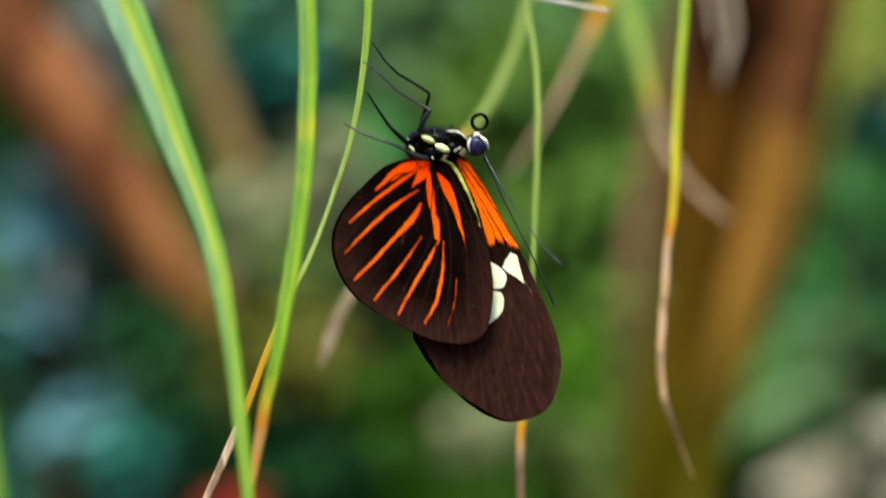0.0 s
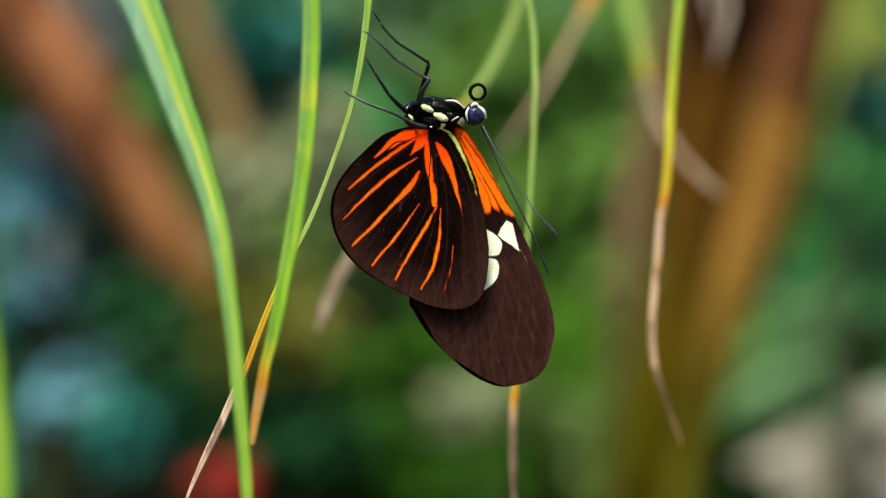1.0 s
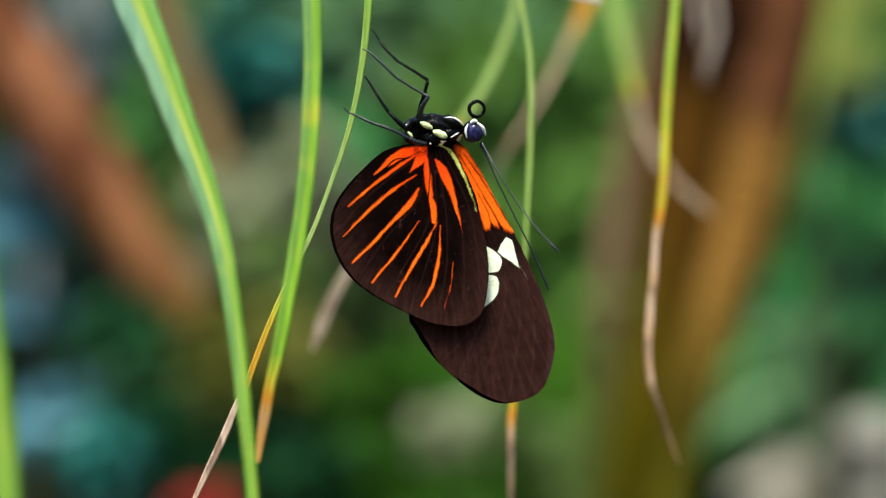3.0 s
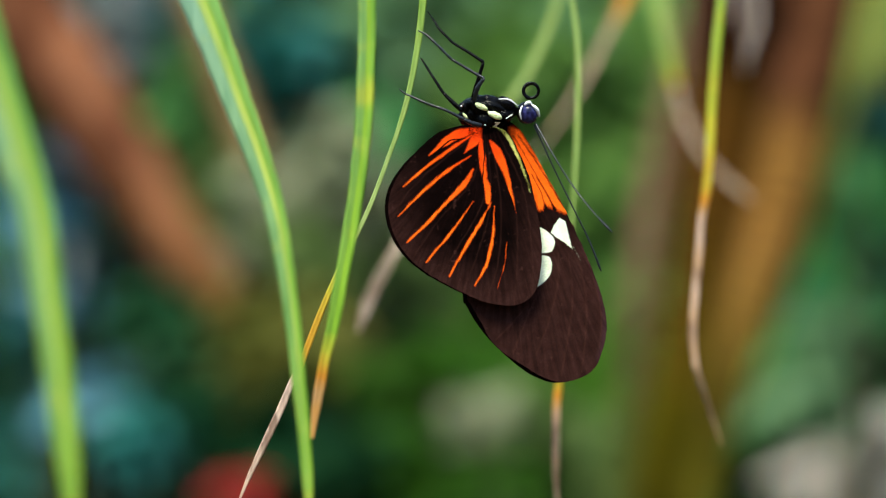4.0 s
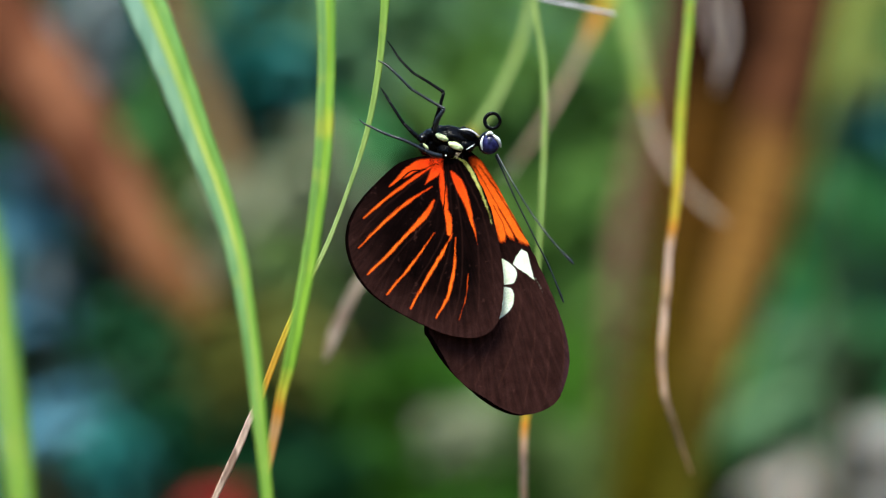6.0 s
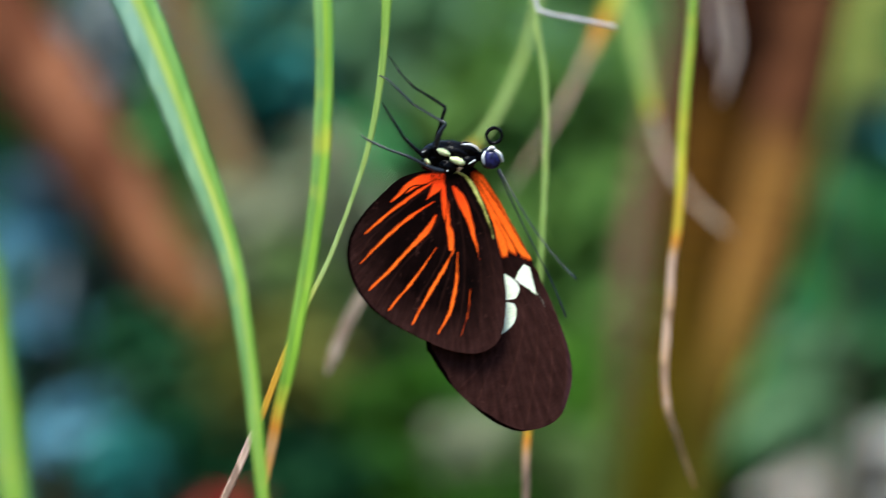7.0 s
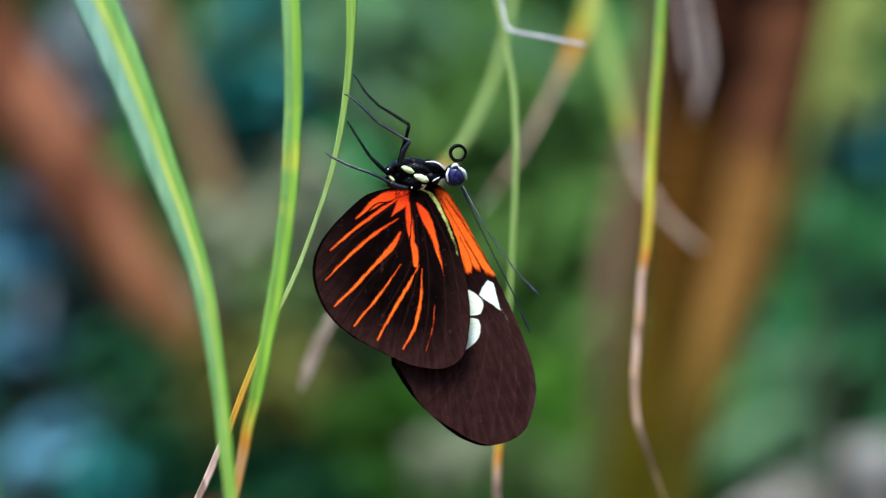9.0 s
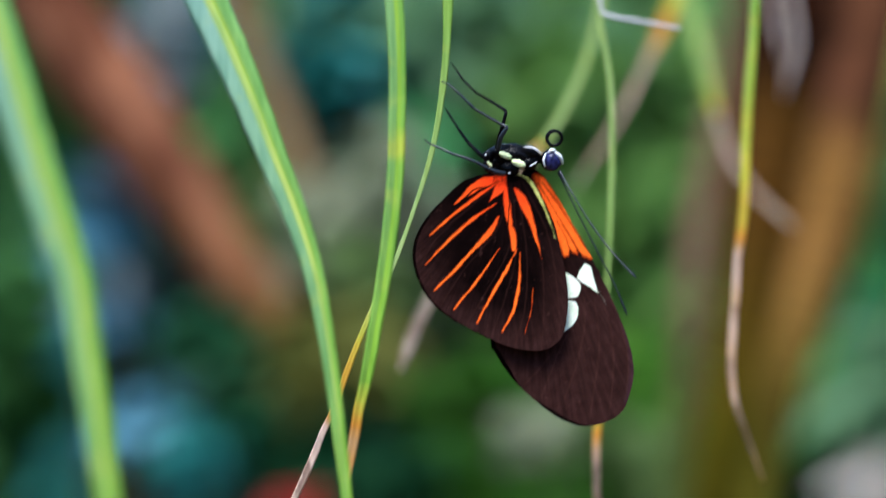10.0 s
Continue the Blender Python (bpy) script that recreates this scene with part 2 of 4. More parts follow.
# Golden brown for the palm's right side, its light put into the colour.
PALM_LIT_RIGHT = palm_material("golden_lit_palm_side", (0.12, 0.056, 0.012), (0.265, 0.130, 0.032), 0.690, ((0.022, 0.024, 0.001), (0.080, 0.074, 0.005)), low_tone_at=0.68, high_tone=((0.010, 0.004, 0.002), (0.085, 0.032, 0.014)))
# Pinkish tan for light on the dark palm's left side.
PALM_LIT_LEFT = palm_material("tan_lit_palm_side", (0.085, 0.047, 0.028), (0.20, 0.115, 0.072), 0.0, ((0.03, 0.05, 0.008), (0.06, 0.085, 0.016)), low_tone_at=0.66)
RING_FOLIAGE = plain_material("far_foliage", (0.008, 0.03, 0.006), (0.03, 0.085, 0.016), 2.2, 0.8, 0.1, 0.9, 0.2)
TWIG = plain_material("dark_twig", (0.02, 0.025, 0.010), (0.05, 0.05, 0.02), 60, 0.8, 0.2)
SOIL = plain_material("soil", (0.03, 0.022, 0.012), (0.09, 0.07, 0.035), 6, 0.95, 0.1, 0.9, 0.03)


# ---------------------------------------------------------------- helpers
def mesh_object(name, verts, faces, material, parent=None, label="", smooth=True, attrs=None):
    me = bpy.data.meshes.new(name)
    me.from_pydata([tuple(v) for v in verts], [], faces)
    me.materials.append(material)
    if smooth:
        me.polygons.foreach_set("use_smooth", [True] * len(me.polygons))
    for key, values in (attrs or {}).items():
        me.attributes.new(key, "FLOAT", "POINT").data.foreach_set("value", np.asarray(values, dtype=np.float32))
    me.update()
    ob = new(name, me)
    if parent is not None:
        ob.parent = parent
    return tagged(ob, label) if label else ob


def spline(rows, steps):
    """A smooth curve through rows of numbers, with that many samples between neighbours."""
    a = np.array(rows, float)
    gap = np.maximum(np.linalg.norm(np.diff(a[:, :3], axis=0), axis=1), 1e-9)[:, None]
    slope = np.diff(a, axis=0) / gap
    tan = np.vstack([slope[:1], (slope[:-1] * gap[1:] + slope[1:] * gap[:-1]) / (gap[1:] + gap[:-1]), slope[-1:]])
    out = []
    for i in range(len(a) - 1):
        g = gap[i]
        for u in np.linspace(0, 1, steps, endpoint=False):
            u2, u3 = u * u, u**3
            out.append((2 * u3 - 3 * u2 + 1) * a[i] + (u3 - 2 * u2 + u) * g * tan[i] + (3 * u2 - 2 * u3) * a[i + 1] + (u3 - u2) * g * tan[i + 1])
    return np.array(out + [a[-1]])


def closed_spline(rows, count):
    a = np.array(rows, float)
    n = len(a)
    out = []
    for u in np.linspace(0, n, count, endpoint=False):
        i = int(u)
        f = u - i
        p0, p1, p2, p3 = (a[(i + k) % n] for k in (-1, 0, 1, 2))
        out.append(0.5 * (2 * p1 + (p2 - p0) * f + (2 * p0 - 5 * p1 + 4 * p2 - p3) * f**2 + (3 * p1 - p0 - 3 * p2 + p3) * f**3))
    return np.array(out)


def tube(name, pts, radii, material, parent=None, sides=10, label="", ring=None):
    """A round tapered tube through points; ring(i, angle) scales its radius."""
    pts = np.array(pts, float)
    tan = np.gradient(pts, axis=0)
    tan /= np.linalg.norm(tan, axis=1)[:, None] + 1e-12
    side = np.cross(tan[0], (0.3, 1, 0.2))
    verts, faces = [], []
    for i, (p, t, r) in enumerate(zip(pts, tan, radii)):
        side = side - t * (side @ t)
        side /= np.linalg.norm(side)
        up = np.cross(t, side)
        for k in range(sides):
            a = 2 * math.pi * k / sides
            s = r * (ring(i, a) if ring else 1.0)
            verts.append(p + s * (math.cos(a) * side + math.sin(a) * up))
    m = len(pts)
    for i in range(m - 1):
        for k in range(sides):
            b, c = i * sides + k, i * sides + (k + 1) % sides
            faces.append((b, c, c + sides, b + sides))
    faces.append(tuple(range(sides))[::-1])
    faces.append(tuple((m - 1) * sides + k for k in range(sides)))
    return mesh_object(name, verts, faces, material, parent, label)


def ellipsoid(name, centre, size, turn, material, parent=None, label="", rough=0.0, seg=28):
    bm = bmesh.new()
    bmesh.ops.create_uvsphere(bm, u_segments=seg, v_segments=seg // 2, radius=1.0)
    for v in bm.verts:
        v.co *= 1 + rough * noise.noise(v.co * 3 + Vector(centre) * 700)
    m = Matrix.LocRotScale(centre, Euler([radians(a) for a in turn]), size)
    bmesh.ops.transform(bm, matrix=m, verts=bm.verts)
    for f in bm.faces:
        f.smooth = True
    me = bpy.data.meshes.new(name)
    bm.to_mesh(me)
    bm.free()
    me.materials.append(material)
    ob = new(name, me)
    if parent is not None:
        ob.parent = parent
    return tagged(ob, label) if label else ob


def thing(name, at, label, category, group="", kind=""):
    ob = new(name)
    ob.empty_display_size = 0.01
    ob.location = at
    return tagged(ob, label, category, group, kind)


# ---------------------------------------------------------------- ground
def build_ground():
    verts, faces = [], []
    edges = sorted({*np.linspace(-4, 6, 61), *[-400, -100, -30, -10, 12, 30, 100, 400]})
    for y in edges:
        for x in edges:
            near = math.exp(-((x / 12) ** 2 + (y / 12) ** 2))
            verts.append((x, y, near * (0.05 * noise.noise((x * 0.8, y * 0.8, 0)) + 0.02 * noise.noise((x * 4, y * 4, 3))) - 0.02))
    n = len(edges)
    faces = [(j * n + i, j * n + i + 1, (j + 1) * n + i + 1, (j + 1) * n + i) for j in range(n - 1) for i in range(n - 1)]
    tagged(mesh_object("ground", verts, faces, SOIL), "dark bare garden soil under the plants", "ground", kind="structure")


build_ground()


# ---------------------------------------------------------------- grass
def grass_blade(rows, tones, label, root, fold=0.25, thick=0.12, turn=0.0, arch=140.0, name="grass_blade", twist=0.0, rib=0.0, rib_at=0.0):
    """A hanging blade. rows from top to tip, in millimetres from the point (0, 0, H): x, y, z, width, dryness.
    It rises from its root on the ground, arches over above and hangs down through the rows."""
    rows = [list(r) for r in rows]
    x, y, z, w, dry = rows[0]
    rx, ry = root
    go = (np.array(rows[0][:3]) - np.array(rows[1][:3])) / np.linalg.norm(np.array(rows[0][:3]) - np.array(rows[1][:3]))
    up = np.array((x, y, z)) + go * 45
    lead = [
        [rx, ry, -1000 * H - 5, w * 0.8, 0.1],
        [rx + (x - rx) * 0.05, ry + (y - ry) * 0.1, -300, w * 1.0, 0],
        [rx + (x - rx) * 0.22, ry + (y - ry) * 0.4, up[2] + arch * 0.3, w * 1.15, 0],
        [rx + (up[0] - rx) * 0.6, ry + (up[1] - ry) * 0.7, up[2] + arch * 0.7, w * 1.15, 0],
        [rx + (up[0] - rx) * 0.92, ry + (up[1] - ry) * 0.95, up[2] + arch * 0.35, w * 1.15, 0],
        [up[0], up[1], up[2], w * 1.05, 0],
    ]
    c = spline(lead + rows, 14)
    p, width, drys = c[:, :3], np.maximum(c[:, 3], 0.12), c[:, 4]
    tan = np.gradient(p, axis=0)
    tan /= np.linalg.norm(tan, axis=1)[:, None]
    section = [(-1, 0), (-0.72, 1), (-0.36, 1), (-0.1, 0.7), (0.1, 0.7), (0.36, 1), (0.72, 1), (1, 0), (0.6, -1), (0.12, -1.6), (-0.12, -1.6), (-0.6, -1)]
    verts, across, drya, tone, faces = [], [], [], [], []
    pivot = np.array((x, y, z))
    for i in range(len(p)):
        face = Vector((math.sin(radians(turn + twist * i / len(p))), -math.cos(radians(turn + twist * i / len(p))), 0))
        side = np.cross(tan[i], face)
        side /= np.linalg.norm(side) + 1e-9
        out = np.cross(side, tan[i])
        wob = 1 + 0.05 * noise.noise((i * 0.21, rx, 0))
        for u, v in section:
            q = p[i] + side * (u * width[i] / 2 * wob) + out * (v * thick - fold * width[i] * (1 - abs(u)))
            verts.append((q - pivot) / 1000)
            across.append(0.5 + 0.5 * u)
            drya.append(drys[i])
            tone.append(np.interp(p[i][2], (-25, 32), (tones[1], tones[0])))
    k = len(section)
    for i in range(len(p) - 1):
        for j in range(k):
            a, b = i * k + j, i * k + (j + 1) % k
            faces.append((a, b, b + k, a + k))
    faces.append(tuple(range(k))[::-1])
    faces.append(tuple((len(p) - 1) * k + j for j in range(k)))
    ring = next((i for i in range(90, len(p)) if min(drys[i:]) > 0.55), None)
    dead = [f for f in faces if ring and min(f) >= ring * k]
    faces = [f for f in faces if f not in set(dead)]
    rib_v, rib_f = [], []
    if rib:
        for i in range(len(p)):
            face = Vector((math.sin(radians(turn)), -math.cos(radians(turn)), 0))
            side = np.cross(tan[i], face)
            side /= np.linalg.norm(side) + 1e-9
            out = np.cross(side, tan[i])
            for u, v in ((-1, -0.02), (-0.55, 0.05), (0.25, 0.07), (0.7, 0.05), (1, -0.02)):
                rib_v.append((p[i] + side * (u * rib * width[i] / 2 + rib_at * width[i]) + out * (v + 0.85 * thick - fold * width[i] * (1 - abs(2 * rib_at))) - pivot) / 1000)
        rib_f = [(i * 5 + j, i * 5 + j + 1, i * 5 + j + 6, i * 5 + j + 5) for i in range(len(p) - 1) for j in range(4)]
    ob = mesh_object(name, verts, faces, GRASS, None, "", True, {"across": across, "dry": drya, "tone": np.clip(tone, 0, 1), "wan": np.clip(-np.array(tone), 0, 1)})
    ob.location = Vector(pivot / 1000) + Vector((0, 0, H))
    if dead:
        o = ring * k
        tip = {"across": across[o:], "dry": drya[o:], "tone": np.clip(tone[o:], 0, 1), "wan": np.clip(-np.array(tone[o:]), 0, 1)}
        mesh_object("dry_tip", verts[o:], [tuple(a - o for a in f) for f in dead], GRASS, ob, "dried-out brown end", True, tip)
    if rib:
        mesh_object("midrib", rib_v, rib_f, RIB, ob, "raised yellow-green midrib")
    return tagged(ob, label, "grass blade", "hanging grass blades")


BLADES = {}
BLADES["wide"] = grass_blade(
    [(-41.67, -23.0, 39.61, 5.54, 0.0), (-38.48, -23.17, 32.33, 5.06, 0.0), (-35.51, -23.33, 25.7, 4.68, 0.0), (-32.81, -23.5, 19.11, 4.08, 0.0), (-30.32, -23.67, 12.51, 3.6, 0.0), (-27.78, -23.83, 5.93, 3.0, 0.0), (-25.74, -24.0, -0.63, 2.51, 0.0), (-24.49, -24.17, -7.16, 2.14, 0.0), (-23.54, -24.33, -13.69, 1.86, 0.0), (-22.83, -24.5, -20.2, 1.67, 0.0), (-22.21, -24.67, -26.03, 1.43, 0.0), (-21.72, -24.83, -31.85, 1.26, 0.05), (-21.49, -25.0, -37.01, 0.24, 0.6)],
    (0.95, 0.1), "broad drooping grass blade, blue-green with a yellow midrib", (-420, 60), fold=0.12, rib=0.18, rib_at=-0.08)
BLADES["second"] = grass_blade(
    [(-16.31, -16.0, 41.09, 2.25, 0.0), (-16.07, -16.07, 33.54, 2.38, 0.0), (-15.72, -16.14, 26.68, 2.25, 0.04), (-15.69, -16.21, 19.83, 2.18, 0.08), (-15.81, -16.29, 16.76, 2.18, 0.12), (-15.88, -16.36, 14.02, 2.19, 0.2), (-16.01, -16.43, 11.63, 2.19, 0.1), (-16.53, -16.5, 6.19, 2.05, 0.05), (-17.44, -16.57, -0.61, 1.91, 0.02), (-18.65, -16.64, -7.4, 1.72, 0.02), (-19.91, -16.71, -14.16, 1.52, 0.08), (-20.9, -16.79, -18.22, 1.28, 0.4), (-21.3, -16.86, -20.58, 1.3, 0.58), (-21.95, -16.93, -24.29, 1.0, 0.6), (-22.34, -17.0, -27.3, 0.45, 0.64)],
    (0.35, 0.0), "hanging green grass blade with a dried orange tip", (-330, 90), fold=0.12)
BLADES["perch"] = grass_blade(
    [(-9.11, 0.0, 44.19, 1.64, 0.0), (-9.31, 0.0, 36.08, 1.5, 0.0), (-9.59, 0.0, 28.72, 1.07, 0.0), (-10.38, 0.0, 21.37, 0.86, 0.0), (-11.83, 0.0, 14.03, 0.71, 0.0), (-14.23, 0.0, 6.69, 0.57, 0.0), (-17.06, 0.0, -0.63, 0.64, 0.08), (-19.24, 0.0, -5.02, 0.64, 0.2), (-22.14, 0.0, -11.59, 0.79, 0.38), (-24.23, 0.0, -17.06, 0.86, 0.44), (-25.32, 0.0, -19.98, 0.86, 0.52), (-26.19, 0.0, -21.65, 0.86, 0.8), (-27.7, 0.0, -25.29, 1.0, 0.84), (-29.15, 0.0, -28.49, 1.0, 0.84), (-31.46, 0.0, -33.44, 0.64, 0.84), (-33.26, 0.0, -37.79, 0.21, 0.84)],
    (-0.15, -1.0), "thin brown-ended grass blade that the butterfly clings to", (-260, 120), fold=0.03, thick=0.09)
BLADES["behind"] = grass_blade(
    [(9.18, 33.69, 50.84, 1.39, 0.0), (11.2, 33.69, 41.2, 1.27, 0.0), (11.84, 33.69, 38.11, 1.1, 0.0), (12.59, 33.69, 33.5, 0.89, 0.0), (13.51, 33.69, 27.21, 0.85, 0.0), (13.75, 33.69, 21.34, 0.81, 0.0), (13.66, 33.69, 14.64, 0.77, 0.0), (13.4, 33.69, 7.86, 0.7, 0.0), (12.97, 33.69, -0.51, 0.65, 0.0), (11.99, 33.69, -12.33, 0.7, 0.1), (11.4, 33.69, -20.71, 0.84, 0.25), (11.15, 33.69, -24.89, 1.15, 0.4), (10.9, 33.69, -27.24, 1.23, 0.62), (10.82, 33.69, -30.75, 1.15, 0.76), (10.99, 35.94, -36.9, 0.99, 0.76), (11.42, 38.18, -44.0, 0.33, 0.76)],
    (-0.5, -0.3), "thin green grass blade with an orange and brown end", (330, 150), fold=0.03, thick=0.09)
BLADES["banded"] = grass_blade(
    [(37.55, 44.92, 53.15, 1.46, 0.05), (37.1, 44.92, 43.43, 1.46, 0.1), (36.64, 44.92, 34.61, 1.46, 0.16), (35.84, 44.92, 25.8, 1.54, 0.22), (35.3, 44.92, 17.01, 1.46, 0.27), (34.94, 44.92, 9.1, 1.37, 0.36), (34.4, 44.92, 3.83, 1.29, 0.46), (33.96, 44.92, 1.38, 1.11, 0.72), (33.43, 44.92, -5.81, 1.11, 0.74), (32.89, 44.92, -11.94, 1.11, 0.76), (32.62, 44.92, -18.06, 1.03, 0.76), (33.14, 44.92, -22.44, 0.94, 0.74), (34.91, 47.17, -27.02, 0.7, 0.72), (36.8, 49.41, -31.8, 0.5, 0.7), (38.2, 50.6, -35.4, 0.18, 0.7)],
    (0.2, 0.0), "yellow-green grass blade, orange in the middle and dry below", (420, 170), fold=0.03, thick=0.09)
BLADES["pale"] = grass_blade(
    [(18.45, 94.33, 61.65, 1.4, 0.0), (17.1, 94.33, 53.38, 1.32, 0.0), (15.86, 94.33, 47.19, 1.32, 0.0), (14.61, 94.33, 42.03, 1.34, 0.0), (13.17, 94.33, 36.87, 1.36, 0.0), (11.0, 94.33, 31.71, 1.4, 0.0), (8.42, 94.33, 26.55, 1.4, 0.0), (5.84, 94.33, 22.64, 1.4, 0.0), (2.07, 94.33, 18.27, 2.13, 1.25), (-4.06, 89.84, 9.63, 2.0, 1.1), (-10.26, 78.61, 1.4, 2.02, 1.25), (-14.22, 69.63, -4.86, 1.87, 1.25), (-17.53, 69.63, -11.05, 1.87, 1.25), (-19.52, 69.63, -15.81, 1.68, 1.2), (-20.46, 69.63, -18.66, 0.47, 1.2)],
    (-0.55, -0.5), "pale green grass blade bent aside, withered grey at its end", (380, 210), fold=0.1)
BLADES["tan"] = grass_blade(
    [(42.57, 168.45, 74.8, 3.0, 0.1), (39.64, 168.45, 65.91, 3.1, 0.2), (36.84, 168.45, 58.29, 3.1, 0.3), (34.17, 168.45, 51.31, 3.0, 0.55), (30.99, 168.45, 44.97, 1.6, 0.78), (28.19, 168.45, 39.26, 1.3, 0.8), (25.02, 168.45, 33.18, 1.0, 0.8), (21.21, 168.45, 26.84, 0.75, 0.8), (17.15, 168.45, 20.89, 0.55, 0.8), (13.35, 168.45, 15.19, 0.23, 1.2)],
    (-0.8, -0.8), "dead tan grass blade slanting among the others", (520, 260), fold=0.1)
BLADES["bent"] = grass_blade(
    [(41.15, 224.6, 84.09, 4.2, 0), (44.32, 224.6, 73.94, 4.2, 0.03), (46.19, 224.6, 66.7, 4.2, 0.05), (48.06, 224.6, 59.46, 4.1, 0.07), (49.79, 224.6, 52.22, 3.9, 0.1), (51.37, 224.6, 44.99, 3.4, 0.16), (52.66, 224.6, 39.2, 2.7, 0.35), (53.81, 224.6, 34.57, 1.7, 1.2), (55.22, 220, 28.05, 1.5, 1.25), (57.54, 213, 21.25, 1.45, 1.3), (60.24, 200, 14.84, 1.35, 1.33), (64.2, 185, 8.61, 0.95, 1.33), (65.33, 180, 6.79, 0.31, 1.33)],
    (-0.4, -0.3), "yellow-green grass blade with a withered kinked end", (620, 330), fold=0.1)
BLADES["withered"] = grass_blade(
    [(64.25, 213.37, 86.17, 1.11, 1.05), (65.23, 213.37, 73.36, 1.39, 1.05), (66.35, 213.37, 61.98, 1.53, 1.05), (67.61, 213.37, 53.46, 1.25, 1.05), (68.31, 213.37, 49.2, 0.56, 1.2)],
    (0.0, 0.0), "withered whitish grass blade hanging loosely", (560, 300), fold=0.3, twist=200)
BLADES["crumpled"] = grass_blade(
    [(68.78, 217.87, 87.06, 1.27, 1.05), (70.47, 217.87, 71.25, 1.55, 1.05), (72.18, 217.87, 61.2, 1.69, 1.05), (72.74, 217.87, 54.02, 2.11, 1.05), (71, 217.87, 47.56, 2.81, 1), (69.85, 217.87, 43.26, 2.11, 1), (69.41, 217.87, 40.39, 0.56, 1.15)],
    (0.0, 0.0), "crumpled whitish withered grass blade", (600, 320), fold=0.3, twist=260)
BLADES["yellowish"] = grass_blade(
    [(429.4, 1415.0, 348.85, 21.9, 0.2), (402.67, 1415.0, 274.7, 23.47, 0.2), (384.47, 1415.0, 206.01, 19.4, 0.2), (368.43, 1415.0, 142.74, 13.14, 0.2), (355.07, 1437.46, 75.33, 9.52, 0.22), (344.12, 1482.38, 6.29, 9.12, 0.24), (323.28, 1549.77, -78.5, 10.16, 0.24), (286.16, 1549.77, -169.02, 9.48, 0.24), (266.2, 1549.77, -225.48, 8.8, 0.24), (249.1, 1549.77, -281.85, 2.03, 0.3)],
    (-0.55, -0.3), "long yellow-green leaf leaning beside the palms", (1500, 1650), fold=0.1, thick=0.6, rib=0.12, rib_at=0.03)
BLADES["near"] = grass_blade(
    [(-55.6, -62.89, 31.92, 4.42, 0.0), (-53.1, -62.89, 25.89, 4.42, 0.0), (-51.4, -62.89, 20.42, 4.42, 0.0), (-49.5, -62.89, 13.86, 4.32, 0.0), (-47.8, -62.89, 8.4, 4.22, 0.0), (-46.4, -62.89, 4.04, 4.11, 0.0), (-44.67, -62.89, -1.42, 3.7, 0.0), (-43.84, -62.89, -6.86, 3.39, 0.0), (-43.0, -62.89, -12.29, 3.14, 0.0), (-42.24, -62.89, -17.72, 2.93, 0.0), (-41.63, -62.89, -22.33, 2.73, 0.0), (-41.1, -62.89, -27.75, 1.85, 0.1), (-40.78, -62.89, -32.9, 0.26, 0.5)],
    (1.0, 0.1), "broad green grass blade close before the lens", (-480, -20), fold=0.1, rib=0.14, rib_at=-0.06)


def dry_stick():
    pts = np.vstack([spline([(10.32, 31.4, 48.6), (11.0, 31.4, 43.58), (11.67, 31.4, 40.24), (12.2, 31.4, 37.4)], 5), spline([(12.3, 31.4, 36.95), (12.5, 31.4, 36.7), (12.84, 31.4, 36.57), (18.18, 33, 35.67), (24.35, 36, 34.89)], 5)]) / 1000
    ob = tube("dry_stem", pts, np.linspace(0.00022, 0.00024, len(pts)), plain_material("dry_stem_fibre", (0.56, 0.49, 0.52), (0.74, 0.68, 0.70), 2000, 0.7), None, 8)
    ob.location = (0, 0, H)
    tagged(ob, "thin dry lilac-grey stem lying against a blade", "stem")


dry_stick()


# ---------------------------------------------------------------- butterfly
HOME = Vector((-1.645, 0.000, 13.678)) / 1000 + Vector((0, 0, H))
butterfly = thing("butterfly", HOME, "black butterfly with orange rays and cream spots, clinging to grass", "butterfly")


def stripe_mask(p, lines, feather, share=0.37):
    """How far points lie inside tapered strokes: rows of x, z, width."""
    mask = np.zeros(len(p))
    for line in lines:
        c = spline(line, 10)
        for a, b in zip(c[:-1], c[1:]):
            d = b[:2] - a[:2]
            u = np.clip(((p - a[:2]) @ d) / (d @ d + 1e-9), 0, 1)
            off = np.linalg.norm(p - a[:2] - u[:, None] * d, axis=1)
            half = share * (a[2] + u * (b[2] - a[2]))
            mask = np.maximum(mask, np.clip((half - off) / feather + 0.5, 0, 1))
    return mask


def patch_mask(p, outline, feather, smooth=True):
    """1 inside a smooth closed outline of x, z rows, falling to 0 across its edge."""
    c = closed_spline(outline, 60) if smooth else np.array(outline, float)
    inside = np.zeros(len(p), bool)
    dist = np.full(len(p), 1e9)
    for a, b in zip(c, np.roll(c, -1, 0)):
        d = b - a
        u = np.clip(((p - a) @ d) / (d @ d + 1e-9), 0, 1)
        dist = np.minimum(dist, np.linalg.norm(p - a - u[:, None] * d, axis=1))
        cross = (a[1] > p[:, 1]) != (b[1] > p[:, 1])
        at = a[0] + (p[:, 1] - a[1]) / (d[1] + 1e-12) * d[0]
        inside ^= cross & (p[:, 0] < at)
    return np.clip(np.where(inside, dist, -dist) / feather + 0.5, 0, 1)


